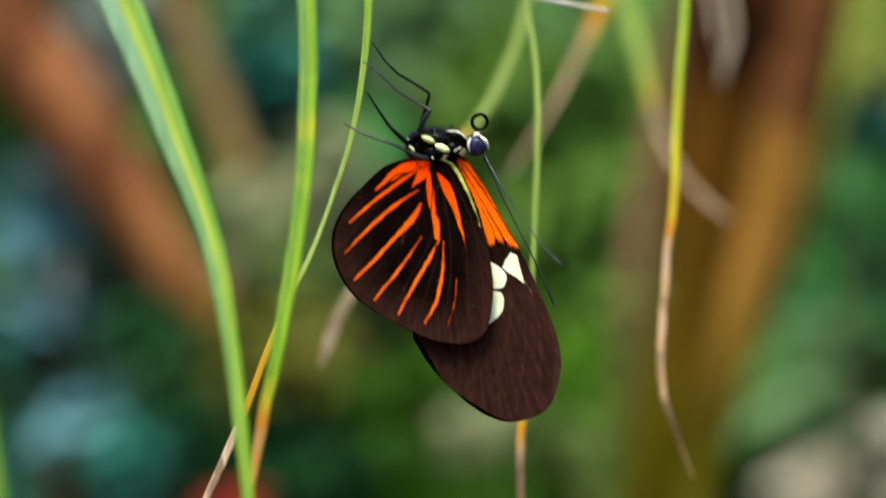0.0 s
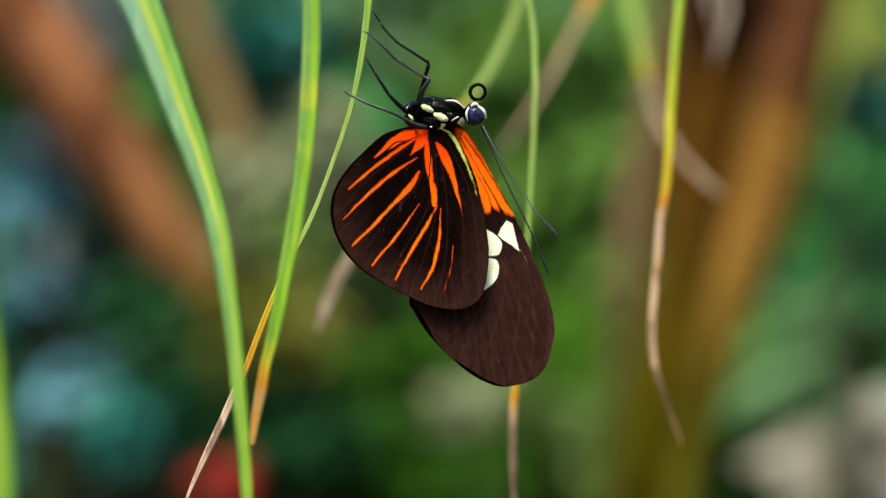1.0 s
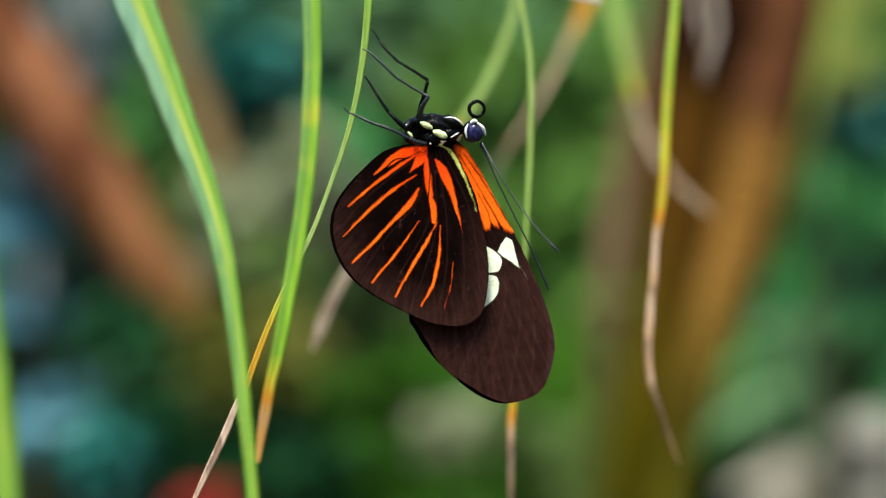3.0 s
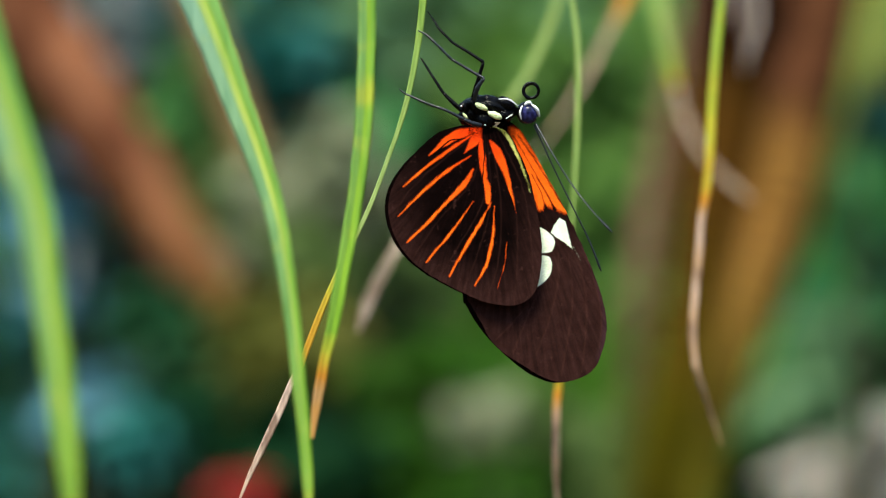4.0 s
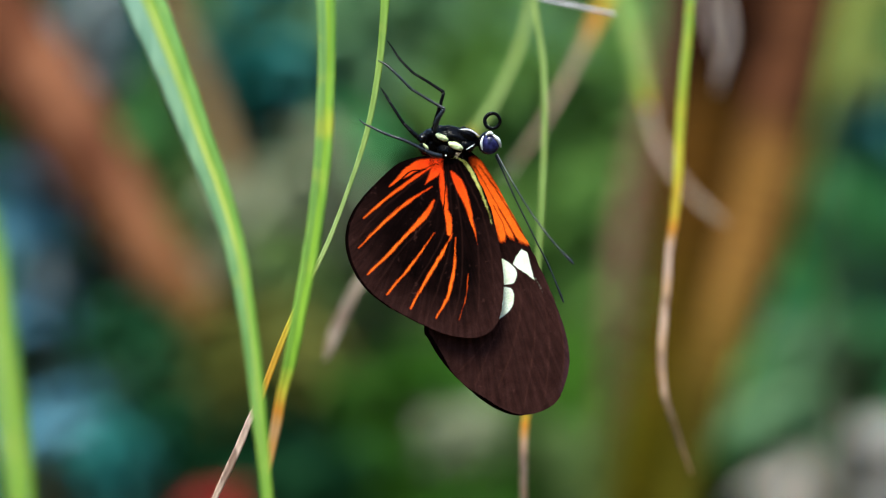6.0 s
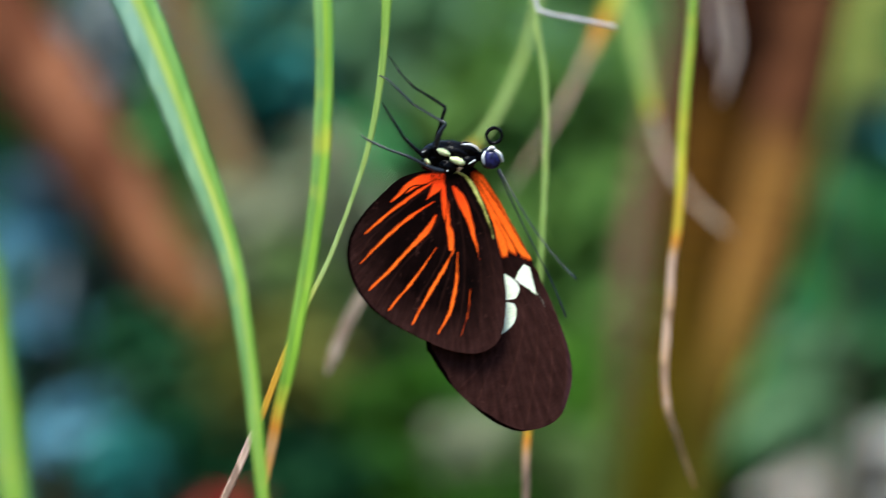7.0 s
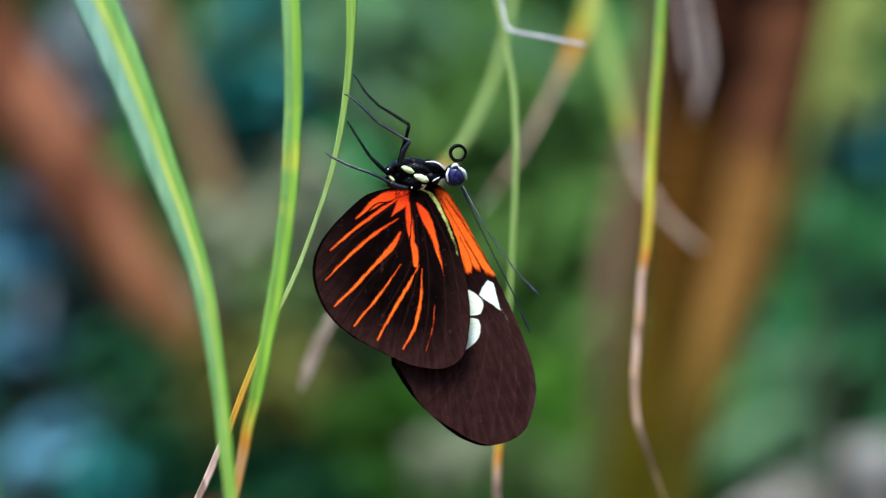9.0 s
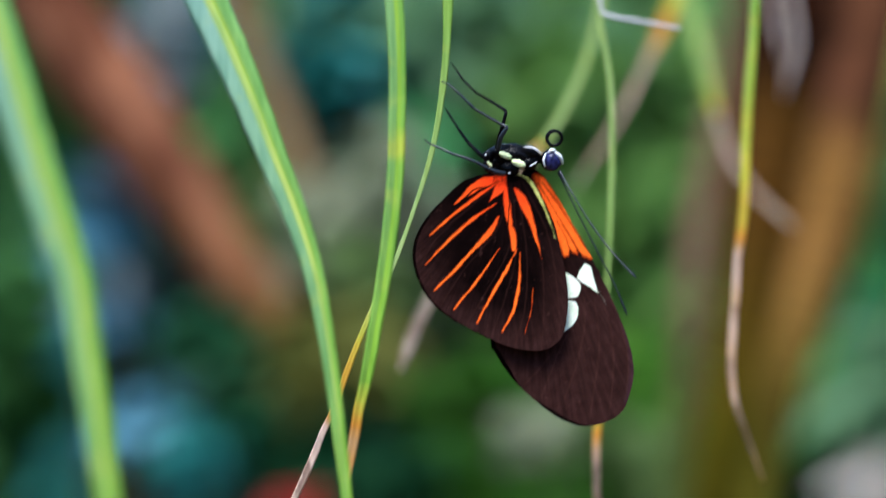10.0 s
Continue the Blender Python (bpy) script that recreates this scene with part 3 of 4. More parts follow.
def wing(name, outline, centre, base, depth, fine, pattern, label, bend, far_side=False, streaky=0.5):
    """A wing: rings from its centre to the outline, in millimetres, with the pattern of its scales as attributes."""
    count, rings = fine
    edge = closed_spline(outline, count)
    edge += 0.07 * np.array([[noise.noise((s * 90 / count, 1, 0)), noise.noise((s * 90 / count, 5, 0))] for s in range(count)])
    centre, base = np.array(centre), np.array(base)
    flat = [centre]
    for r in range(1, rings + 1):
        flat.extend(centre + (edge - centre) * (r / rings))
    p = np.array(flat)
    rim = np.zeros(len(p))
    rim[1:] = np.repeat(np.arange(1, rings + 1) / rings, count)
    warp = np.array([[noise.noise((x * 0.9, z * 0.9, 2)), noise.noise((x * 0.9, z * 0.9, 7))] for x, z in p])
    fine_w = np.array([noise.noise((x * 5.0, z * 5.0, 4)) for x, z in p])
    q = p + 0.08 * warp + 0.04 * fine_w[:, None]
    arm = p - base
    angle = np.arctan2(arm[:, 0], -arm[:, 1])
    reach = np.linalg.norm(arm, axis=1)
    streak = np.array([0.5 + 0.5 * noise.noise((a * 46, r * 0.22, 1)) + 0.25 * noise.noise((a * 110, r * 0.4, 6)) for a, r in zip(angle, reach)])
    attrs = pattern(q, rim, np.linalg.norm(p - base, axis=1))
    attrs["streak"] = streak
    attrs["orange"] = np.clip(attrs["orange"] + streaky * (streak - 0.5) * np.clip(attrs["orange"] * 8, 0, 1), 0, 1)
    if far_side:
        attrs["rim"] = attrs["lilac"] = attrs["vein"] = np.zeros(len(p))
    lift = bend(p) - 0.06 * attrs["vein"] + 0.03 * warp[:, 0]
    verts = np.stack([p[:, 0], depth + lift, p[:, 1]], 1) / 1000
    faces = [(0, 1 + k, 1 + (k + 1) % count) for k in range(count)]
    for r in range(rings - 1):
        o = 1 + r * count
        faces += [(o + k, o + count + k, o + count + (k + 1) % count, o + (k + 1) % count) for k in range(count)]
    return mesh_object(name, verts, faces, WING, butterfly, label, True, attrs)


HIND = [(0.81, -2.13), (-1.1, -1.98), (-3.66, -2.35), (-5.86, -3.31), (-8.05, -5.29), (-10.24, -7.64), (-11.7, -9.99), (-12.28, -12.48), (-11.98, -15.04), (-10.87, -17.6), (-9.12, -19.79), (-6.92, -21.47), (-4.72, -22.71), (-2.53, -23.81), (-0.33, -24.76), (1.86, -25.27), (4.06, -25.34), (5.81, -24.61), (6.91, -23.15), (7.42, -20.88), (7.57, -17.95), (7.2, -14.66), (6.61, -11.73), (5.87, -8.72), (4.63, -5.79), (3.01, -3.08)]
FORE = [(2.42, -1.68), (4.4, -2.34), (6.38, -5.2), (8.12, -8.42), (10.03, -11.79), (11.86, -15.46), (13.7, -19.48), (15.09, -23.07), (15.9, -26), (16.12, -28.56), (15.6, -31.12), (14.65, -33.38), (12.75, -34.77), (10.19, -35.28), (7.72, -34.62), (5.53, -33.31), (3.33, -31.48), (1.43, -29.65), (-0.18, -27.61), (-1.35, -25.63), (-2.02, -23.95), (-1.07, -18.69), (0.02, -12.1), (0.96, -6.23)]


def hind_pattern(q, rim, far):
    rays = [
        [(-1.1, -2.79, 0.95), (-3.29, -3.33, 1.75), (-5.34, -4.58, 1.15), (-7.1, -6.1, 0.15)],
        [(-0.95, -3.08, 0.44), (-3.66, -4.77, 0.59), (-6.95, -7.2, 0.59), (-10.38, -10.13, 0.37)],
        [(-1.68, -6.09, 0.22), (-4.75, -8.07, 0.59), (-7.67, -10.64, 0.59), (-11.03, -13.94, 0.29)],
        [(-1.38, -7.85, 0.44), (-1.97, -9.02, 0.95), (-4.74, -12.1, 0.66), (-7.3, -14.89, 0.59), (-9.85, -17.3, 0.29)],
        [(-1.38, -11.95, 0.15), (-3.42, -15.03, 0.44), (-5.46, -17.59, 0.51), (-7.36, -19.86, 0.37)],
        [(0.97, -12.1, 0.22), (-0.35, -14.66, 0.59), (-2.54, -18.32, 0.59), (-4.29, -21.61, 0.37)],
        [(1.34, -12.54, 0.22), (1.27, -16.12, 0.51), (0.25, -20.52, 0.59), (-1.07, -22.86, 0.29)],
        [(3.02, -17.2, 0.03), (2.74, -20.15, 0.10), (1.85, -23.2, 0.05)],
    ]
    core = [
        [(-0.51, -2.72, 0.75), (-1.09, -3.89, 1.45), (-1.97, -5.07, 0.6), (-2.56, -5.8, 0.07)],
        [(-0.43, -3.89, 0.45), (-0.21, -6.6, 1.05), (0.09, -8.8, 0.78)],
        [(0.09, -8.8, 0.5), (0.53, -10.27, 0.98), (0.6, -12.1, 0.7)],
        [(0.81, -4.18, 0.44), (1.69, -5.5, 1.24), (2.87, -8.28, 0.88), (3.68, -11.36, 0.37), (4.27, -13.56, 0.07)],
    ]
    cuts = [
        [(-0.21, -9.17, 0.22), (0.01, -6.97, 0.15), (0.08, -4.4, 0.15)],
        [(-2.41, -3.89, 0.07), (-4.39, -4.19, 0.22), (-6.22, -5.8, 0.22)],
    ]
    veins = [
        [(-0.36, -2.94, 0.15), (-4.75, -6.24, 0.15), (-10.59, -12.11, 0.15), (-11.69, -14.31, 0.07)],
        [(-0.36, -3.3, 0.15), (-1.09, -8.44, 0.15), (-6.2, -15.03, 0.15), (-9.12, -19.57, 0.07)],
        [(0.08, -3.3, 0.15), (0.09, -11.37, 0.15), (-3.27, -17.96, 0.15), (-5.82, -21.98, 0.07)],
        [(0.37, -3.3, 0.15), (0.82, -12.83, 0.15), (-1.07, -19.79, 0.15), (-2.53, -23.66, 0.07)],
        [(0.81, -3.3, 0.15), (2.21, -12.1, 0.15), (1.86, -20.15, 0.15), (0.55, -24.9, 0.07)],
        [(1.25, -3.15, 0.15), (4.04, -12.09, 0.15), (4.42, -19.42, 0.15), (4.06, -25.27, 0.07)],
        [(1.69, -3.01, 0.15), (5.14, -10.63, 0.15), (6.25, -17.95, 0.15), (6.4, -23.8, 0.07)],
    ]
    orange = np.maximum(stripe_mask(q, rays, 0.5), stripe_mask(q, core, 0.5, 0.46))
    orange *= 1 - 0.85 * stripe_mask(q, cuts, 0.12)
    stripe = stripe_mask(q, [[(0.52, -2.13, 0.44), (1.98, -2.42, 0.72), (3.3, -4.03, 0.64), (4.48, -6.38, 0.58), (5.43, -8.79, 0.46), (6.02, -10.77, 0.26)]], 0.3)
    return {
        "orange": orange * (1 - stripe),
        "pale": np.zeros(len(q)),
        "yellow": stripe * np.clip(1.1 - far / 18, 0.4, 1),
        "vein": 0.4 * stripe_mask(q, veins, 0.25),
        "rim": np.clip((rim - 0.5) / 0.45, 0, 1) * np.clip((far - 8) / 10, 0, 1),
        "base": np.clip(1.1 - far / 11, 0, 1),
        "lilac": np.zeros(len(q)),
    }


def fore_pattern(q, rim, far):
    patch = patch_mask(q, [(3.16, -2.42), (4.62, -2.56), (6.97, -5.93), (9.32, -9.16), (11.08, -12.82), (10.64, -13.55), (9.47, -12.97), (8.3, -12.68), (7.12, -13.12), (6.24, -10.99), (5.21, -8.43), (3.89, -5.5)], 1.3)
    lines = [
        [(4.4, -3.29, 0.15), (6.97, -6.96, 0.18), (10.5, -12.67, 0.29)],
        [(3.89, -3.44, 0.11), (6.61, -8.06, 0.15), (9.32, -12.82, 0.29)],
        [(6.24, -8.43, 0.07), (7.56, -10.99, 0.15), (8.15, -12.97, 0.29)],
    ]
    spots = [
        [(9.91, -13.99), (10.64, -14.43), (11.6, -18.09), (10.64, -17.29), (9.75, -16.7), (8.8, -15.95), (9.15, -14.95)],
        [(6.98, -15.31), (8.25, -15.7), (9.25, -16.85), (9.03, -18.2), (8.3, -18.5), (7.38, -18.3)],
        [(7.5, -18.95), (8.74, -19.25), (8.96, -20.73), (8.3, -21.98), (6.91, -23), (6.98, -20.88)],
    ]
    veins = [
        [(9.77, -18.39, 0.07), (9.77, -22.34, 0.22), (8.6, -27.46, 0.22), (6.99, -31.84, 0.15)],
        [(11.08, -18.68, 0.07), (11.67, -24.54, 0.22), (11.09, -29.65, 0.22), (10.29, -34.4, 0.15)],
        [(12.26, -18.68, 0.07), (13.43, -24.53, 0.22), (13.43, -28.92, 0.22), (12.85, -34.04, 0.15)],
        [(7.35, -23.44, 0.07), (5.89, -26.73, 0.22), (4.06, -31.48, 0.15)],
        [(5.52, -25.63, 0.07), (3.48, -28.19, 0.22), (1.87, -29.8, 0.15)],
        [(12.11, -15.75, 0.15), (14.31, -21.61, 0.22), (15.41, -27.46, 0.15), (15.04, -31.85, 0.15)],
    ]
    pale = np.max([patch_mask(q, s, 0.3, k > 0) for k, s in enumerate(spots)], axis=0)
    edge = stripe_mask(q, [[(10.35, -12.09, 0.66), (11.67, -14.87, 0.51), (12.55, -16.85, 0.15)]], 0.6)
    dust = stripe_mask(q, [[(11.52, -17.58, 0.44), (12.26, -18.68, 0.37), (12.84, -20, 0.15)]], 0.5)
    return {
        "orange": np.maximum(patch * (1 - 0.72 * stripe_mask(q, lines, 0.4, 0.45)), 0.5 * edge),
        "pale": np.maximum(pale, 0.52 * dust),
        "yellow": np.zeros(len(q)),
        "vein": 0.6 * stripe_mask(q, veins, 0.3),
        "rim": np.clip((far - 11) / 8, 0, 1),
        "base": np.clip(0.5 - far / 30, 0, 1),
        # where the painted sheen lies on the right margin
        "lilac": stripe_mask(q, [[(11.96, -14.65, 0.44), (14.09, -19.41, 0.88), (15.78, -23.8, 1.32), (16.36, -28.19, 1.61), (15.41, -32.21, 1.03)]], 0.9),
    }


def build_wings():
    hind_bend = lambda p: -0.0035 * ((p[:, 0] + 2) ** 2 + (p[:, 1] + 10) ** 2) ** 0.9 * 0.25
    fore_bend = lambda p: -0.0025 * ((p[:, 0] - 6) ** 2)
    wing("hindwing", HIND, (-1.08, -13.56), (0, -2.2), -1.1, (760, 150), hind_pattern, "dark brown hindwing with orange rays and a yellow edge", hind_bend, streaky=0.32)
    near_fore = [(x - 0.32, z - 0.28) if -32 < z < -29 and x < 5 else (x, z) for x, z in FORE]
    wing("forewing", near_fore, (8.08, -19.78), (2.57, -2.2), 0.2, (760, 150), fore_pattern, "dark brown forewing with an orange base and cream spots", fore_bend, streaky=0.3)

    def shifted(rows, dx, dz):
        return [(x + dx, z + dz) for x, z in rows]

    wing("hindwing", shifted(HIND, -0.55, 0.06), (-1.08, -13.56), (0, -2.2), 1.6, (240, 40), hind_pattern, "far hindwing, its dark edge showing", hind_bend, True)
    wing("forewing", shifted(FORE, -0.58, -0.2), (8.08, -19.78), (2.57, -2.2), 1.0, (240, 40), fore_pattern, "far forewing, its dark edge showing", fore_bend, True)


build_wings()


def mm(rows):
    return np.array(rows, float) / 1000


def jointed_leg(thigh, shin, foot, material):
    holder = None
    for name, rows, thin in zip(("leg", "shin", "foot"), (thigh, shin, foot), ((0.00028, 0.00032, 0.00021), (0.00022, 0.00019, 0.00016), (0.00017, 0.00014, 0.00008))):
        c = spline(rows, 7) / 1000
        r = np.interp(np.linspace(0, 1, len(c)), [0, 0.5, 1], thin)
        ob = tube(name, c, r, material, holder or butterfly, 8, "thin black jointed leg" if not holder else "", lambda i, a: 1 + 0.10 * math.sin(i * 2.1))
        holder = holder or ob


def body_parts():
    thorax = ellipsoid("thorax", mm([(0.81, 0, 0.07)])[0], (0.0036, 0.0020, 0.00165), (0, 8, 0), BLACK, butterfly, "glossy black furry thorax", 0.16, 44)
    for (x, y, z), size in (
        (mm([(-1.09, -0.9, 0.6)])[0], (0.0011, 0.0010, 0.0010)),
        (mm([(0.52, -0.9, 0.9)])[0], (0.0010, 0.0009, 0.0009)),
        (mm([(2.71, -1.12, 0.59)])[0], (0.0013, 0.0009, 0.0009)),
        (mm([(0.09, -1.12, -1.53)])[0], (0.0013, 0.0009, 0.0009)),
        (mm([(2.57, -1.12, -0.87)])[0], (0.0011, 0.0009, 0.0008)),
    ):
        ellipsoid("hip", (x, y, z), size, (0, 20, 0), BLACK, thorax, "", 0.2, 24)
    # small white dots that stand in for highlights on the glossy thorax
    for (x, y, z) in mm([(-1.07, -2.02, 1.11), (3.44, -2.25, -0.93), (-2.96, -1.8, 0.25), (0.1, -2.25, -2.18)]):
        ellipsoid("white_glint", (x, y, z), (0.00013, 0.00010, 0.00011), (0, 0, 0), WHITE, thorax, "", 0.2, 12)
    ellipsoid("abdomen", mm([(-1.55, 0.45, -0.64)])[0], (0.0019, 0.0016, 0.0013), (0, -20, 0), BLACK, butterfly, "black abdomen between the wings", 0.15)
    ellipsoid("tail_knob", mm([(-2.69, -1.12, 0.14)])[0], (0.0007, 0.0006, 0.0007), (0, 0, 0), BLACK, butterfly, "round black knob of the hind body", 0.1)
    for (x, y, z), size, turn in (
        (mm([(-0.41, -2.58, 0.13)])[0], (0.00085, 0.0003, 0.00036), 26),
        (mm([(1.33, -2.7, -0.96)])[0], (0.00098, 0.0003, 0.00043), 22),
        (mm([(-2.46, -1.35, -0.96)])[0], (0.00050, 0.0003, 0.00018), 50),
    ):
        ellipsoid("cream_spot", (x, y, z), size, (0, turn, 0), CREAM, thorax, "cream spot of scales", 0.25)
    for rows in ([(1.83, -1.8, 1.2), (3.14, -1.8, 1.13), (4.38, -1.57, 0.35)], [(2.71, -2.02, -1.36), (3.73, -1.8, -0.69)]):
        c = spline(rows, 8) / 1000
        tube("white_line", c, (0.00012 if rows[0][2] > 0 else 0.00007) * np.sin(np.linspace(0.25, 2.9, len(c))), WHITE, thorax, 8, "thin white line of scales")
    head = ellipsoid("head", mm([(5.5, 0, -0.43)])[0], (0.0013, 0.0014, 0.00145), (0, 0, 0), BLACK, butterfly, "small black head", 0.05)
    ellipsoid("eye", mm([(5.78, -1.01, -0.64)])[0], (0.00118, 0.0008, 0.00126), (0, 10, 0), EYE, head, "dark blue compound eye", 0.0, 40)
    for rows in ([(4.89, -1.8, 0.41), (4.6, -2.02, -0.48), (4.75, -1.8, -1.42)], [(6.06, -1.57, 0.57), (6.72, -1.57, -0.01), (7.16, -1.12, -1.01)], [(5.19, -1.57, 0.49), (5.7, -1.57, 0.79), (6.13, -1.57, 0.64)]):
        c = spline(rows, 8) / 1000
        tube("white_rim", c, (0.00024 if rows[1][0] > rows[0][0] + 0.5 else 0.00015) * np.sin(np.linspace(0.35, 2.8, len(c))), WHITE, head, 8, "white rim of the eye")
    # Coiled tongue
    mid = mm([(6.08, -0.22, 2.42)])[0]
    c = []
    for u in np.linspace(0, 1, 70):
        a = radians(-100) - u * 2 * math.pi * 1.45
        r = 0.00102 - 0.00012 * u
        c.append(mid + np.array((r * math.cos(a), 0.0007 * (u - 0.5), r * math.sin(a))))
    tube("proboscis", c, np.linspace(0.00025, 0.00018, len(c)), BLACK, butterfly, 10, "coiled black tongue")
    for rows in ([(6.65, -1.12, -1.89), (8.49, -3.37, -5.48), (11.15, -5.62, -10), (13.9, -7.86, -13.72), (15.89, -8.98, -15.91)], [(6.53, 0, -1.97), (8.88, 0, -7.1), (11.52, 0, -12.45), (13.72, 0, -16.85), (15.34, 0, -20.87)]):
        c = spline(rows, 14) / 1000
        r = np.interp(np.linspace(0, 1, len(c)), [0, 0.1, 0.8, 0.95, 1], [0.00018, 0.00010, 0.00010, 0.00017, 0.00009])
        tube("antenna", c, r, LEG, butterfly, 8, "thin black clubbed antenna")
    # each leg in its straight joints: thigh, shin, foot
    jointed_leg([(-1.52, -1.35, 1.15), (-1.07, -2.25, 2.69), (-0.2, -2.7, 5.85)], [(-0.2, -2.7, 5.85), (-2.09, -2.25, 7.13), (-4.14, -1.8, 8.4)], [(-4.14, -1.8, 8.4), (-6.06, -1.12, 10.51), (-6.66, -0.67, 11.51), (-7.41, -0.45, 12.57)], BLACK)
    jointed_leg([(-1.29, -2.25, 0.95), (-0.91, -3.37, 2.46), (-0.11, -3.82, 3.66)], [(-0.11, -3.82, 3.66), (-0.91, -3.59, 4.11), (-4.32, -2.92, 6.19)], [(-4.32, -2.92, 6.19), (-6.74, -2.25, 8.64), (-7.78, -1.8, 9.56), (-8.59, -1.57, 9.95)], LEG)
    jointed_leg([(-2.95, -2.25, -0.36), (-3.82, -2.25, 0.43), (-5.29, -2.02, 1.9)], [(-5.29, -2.02, 1.9), (-6.31, -1.8, 3.44), (-7.21, -1.35, 4.86)], [(-7.21, -1.35, 4.86), (-7.8, -1.12, 5.83), (-8.25, -0.9, 6.51)], BLACK)
    jointed_leg([(-0.47, -3.37, -2.31), (-1.47, -3.82, -2.12), (-2.62, -4.04, -1.63)], [(-2.62, -4.04, -1.63), (-4.93, -4.04, -0.48), (-7.25, -3.59, 0.34)], [(-7.25, -3.59, 0.34), (-9.46, -2.7, 1.41), (-10.34, -2.47, 1.86), (-10.94, -2.25, 2.38)], LEG)


body_parts()


def body_fur():
    """Short black hairs over the thorax and the bases of the wings, too many to count."""
    rng = random.Random(5)
    verts, faces = [], []
    for _ in range(900):
        a, b = rng.uniform(0, 2 * math.pi), rng.uniform(-1, 1)
        d = Vector((math.cos(a) * math.sqrt(1 - b * b), -abs(math.sin(a)) * math.sqrt(1 - b * b), b))
        root = Vector((0.0034 * d.x + 0.0007, 0.0019 * d.y, 0.0016 * d.z))
        if rng.random() < 0.3:
            root = Vector((rng.uniform(-0.002, 0.003), -0.0013, rng.uniform(-0.0032, -0.0018)))
        tip = root + (d + Vector((rng.uniform(-0.6, 0.6), rng.uniform(-0.6, 0.2), rng.uniform(-0.9, 0.3)))) * rng.uniform(0.0002, 0.0005)
        side = (tip - root).cross(Vector((0, 1, 0.3))).normalized() * 0.000025
        o = len(verts)
        verts += [root - side, root + side, root + Vector((0, 0.00004, 0)), tip]
        faces += [(o, o + 1, o + 3), (o + 1, o + 2, o + 3), (o + 2, o, o + 3)]
    tagged(mesh_object("fur", verts, faces, BLACK, butterfly), "short black body hair", kind="stuff")


body_fur()


# ---------------------------------------------------------------- garden behind
def leaf_shape(length, width, curl, fold):
    """A pointed leaf along +x: verts and faces."""
    verts, faces = [], []
    for i, u in enumerate((0.0, 0.2, 0.45, 0.72, 1.0)):
        w = width * (0.06, 0.75, 1.0, 0.7, 0.03)[i] / 2
        z = -curl * length * u * u
        verts += [(u * length, -w, z + fold * w), (u * length, 0, z), (u * length, w, z + fold * w)]
    for i in range(4):
        a = i * 3
        faces += [(a, a + 1, a + 4, a + 3), (a + 1, a + 2, a + 5, a + 4)]
    return np.array(verts), faces


def crown(base, top, seed):
    """Long drooping leaves about the head of a trunk."""
    rng = random.Random(seed)
    verts, faces = [], []
    for _ in range(36):
        a, lift, reach = rng.uniform(0, 6.28), rng.uniform(-0.2, 1.0), rng.uniform(0.12, 0.55)
        shape, fs = leaf_shape(0.28 * rng.uniform(0.7, 1.3), 0.06, rng.uniform(0.2, 0.7), 0.3)
        turn = Euler((rng.uniform(-0.4, 0.4), rng.uniform(-0.6, 0.7), a)).to_matrix()
        spot = Vector(top) + Vector((math.cos(a) * reach * 0.6, math.sin(a) * reach * 0.6, 0.25 * lift + 0.05))
        o = len(verts)
        verts += [turn @ Vector(v) + spot for v in shape]
        faces += [tuple(o + k for k in f) for f in fs]
    mesh_object("crown", verts, faces, LEAF_MID, base, "leafy green crown")


def stem(name, rows, material, label, category, foot, rings=0.0, sides=28, lump=0.06):
    """A trunk or stalk: rows of x, y, z, width in millimetres; it goes on down to its foot on the ground."""
    rows = [list(r) for r in rows]
    end, before = np.array(rows[-1]), np.array(rows[-2])
    rows.append(list(end + (end - before) * np.array((1, 1, 1, 0)) * 0.6))
    rows.append([rows[-1][0] + foot, rows[-1][1], -1000 * H - 30, rows[-1][3] * 1.1])
    c = spline(rows, 24)
    pts = c[:, :3] / 1000 + np.array((0, 0, H))
    radii = c[:, 3] / 2000

    def ring(i, a):
        v = 1 + lump * noise.noise((math.cos(a) * 1.5, math.sin(a) * 1.5, i * 0.23)) + lump * 0.5 * noise.noise((math.cos(a) * 5, math.sin(a) * 5, i * 0.5))
        return v

    base = thing(name, (0, 0, 0), label, category)
    crown(base, pts[0], len(rows))
    tube("trunk", pts, radii, material, base, sides, ring=ring)
    if rings:
        for i in range(6, len(pts) - 30, 4):
            seg = pts[i : i + 2]
            mid, along = seg[0], (seg[1] - seg[0]) / np.linalg.norm(seg[1] - seg[0])
            tube("ring_scar", [mid - along * 0.006, mid - along * 0.002, mid + along * 0.002, mid + along * 0.006], radii[i] * np.array((1.0, 1 + rings, 1 + rings, 1.0)), material, base, 20)
    return base


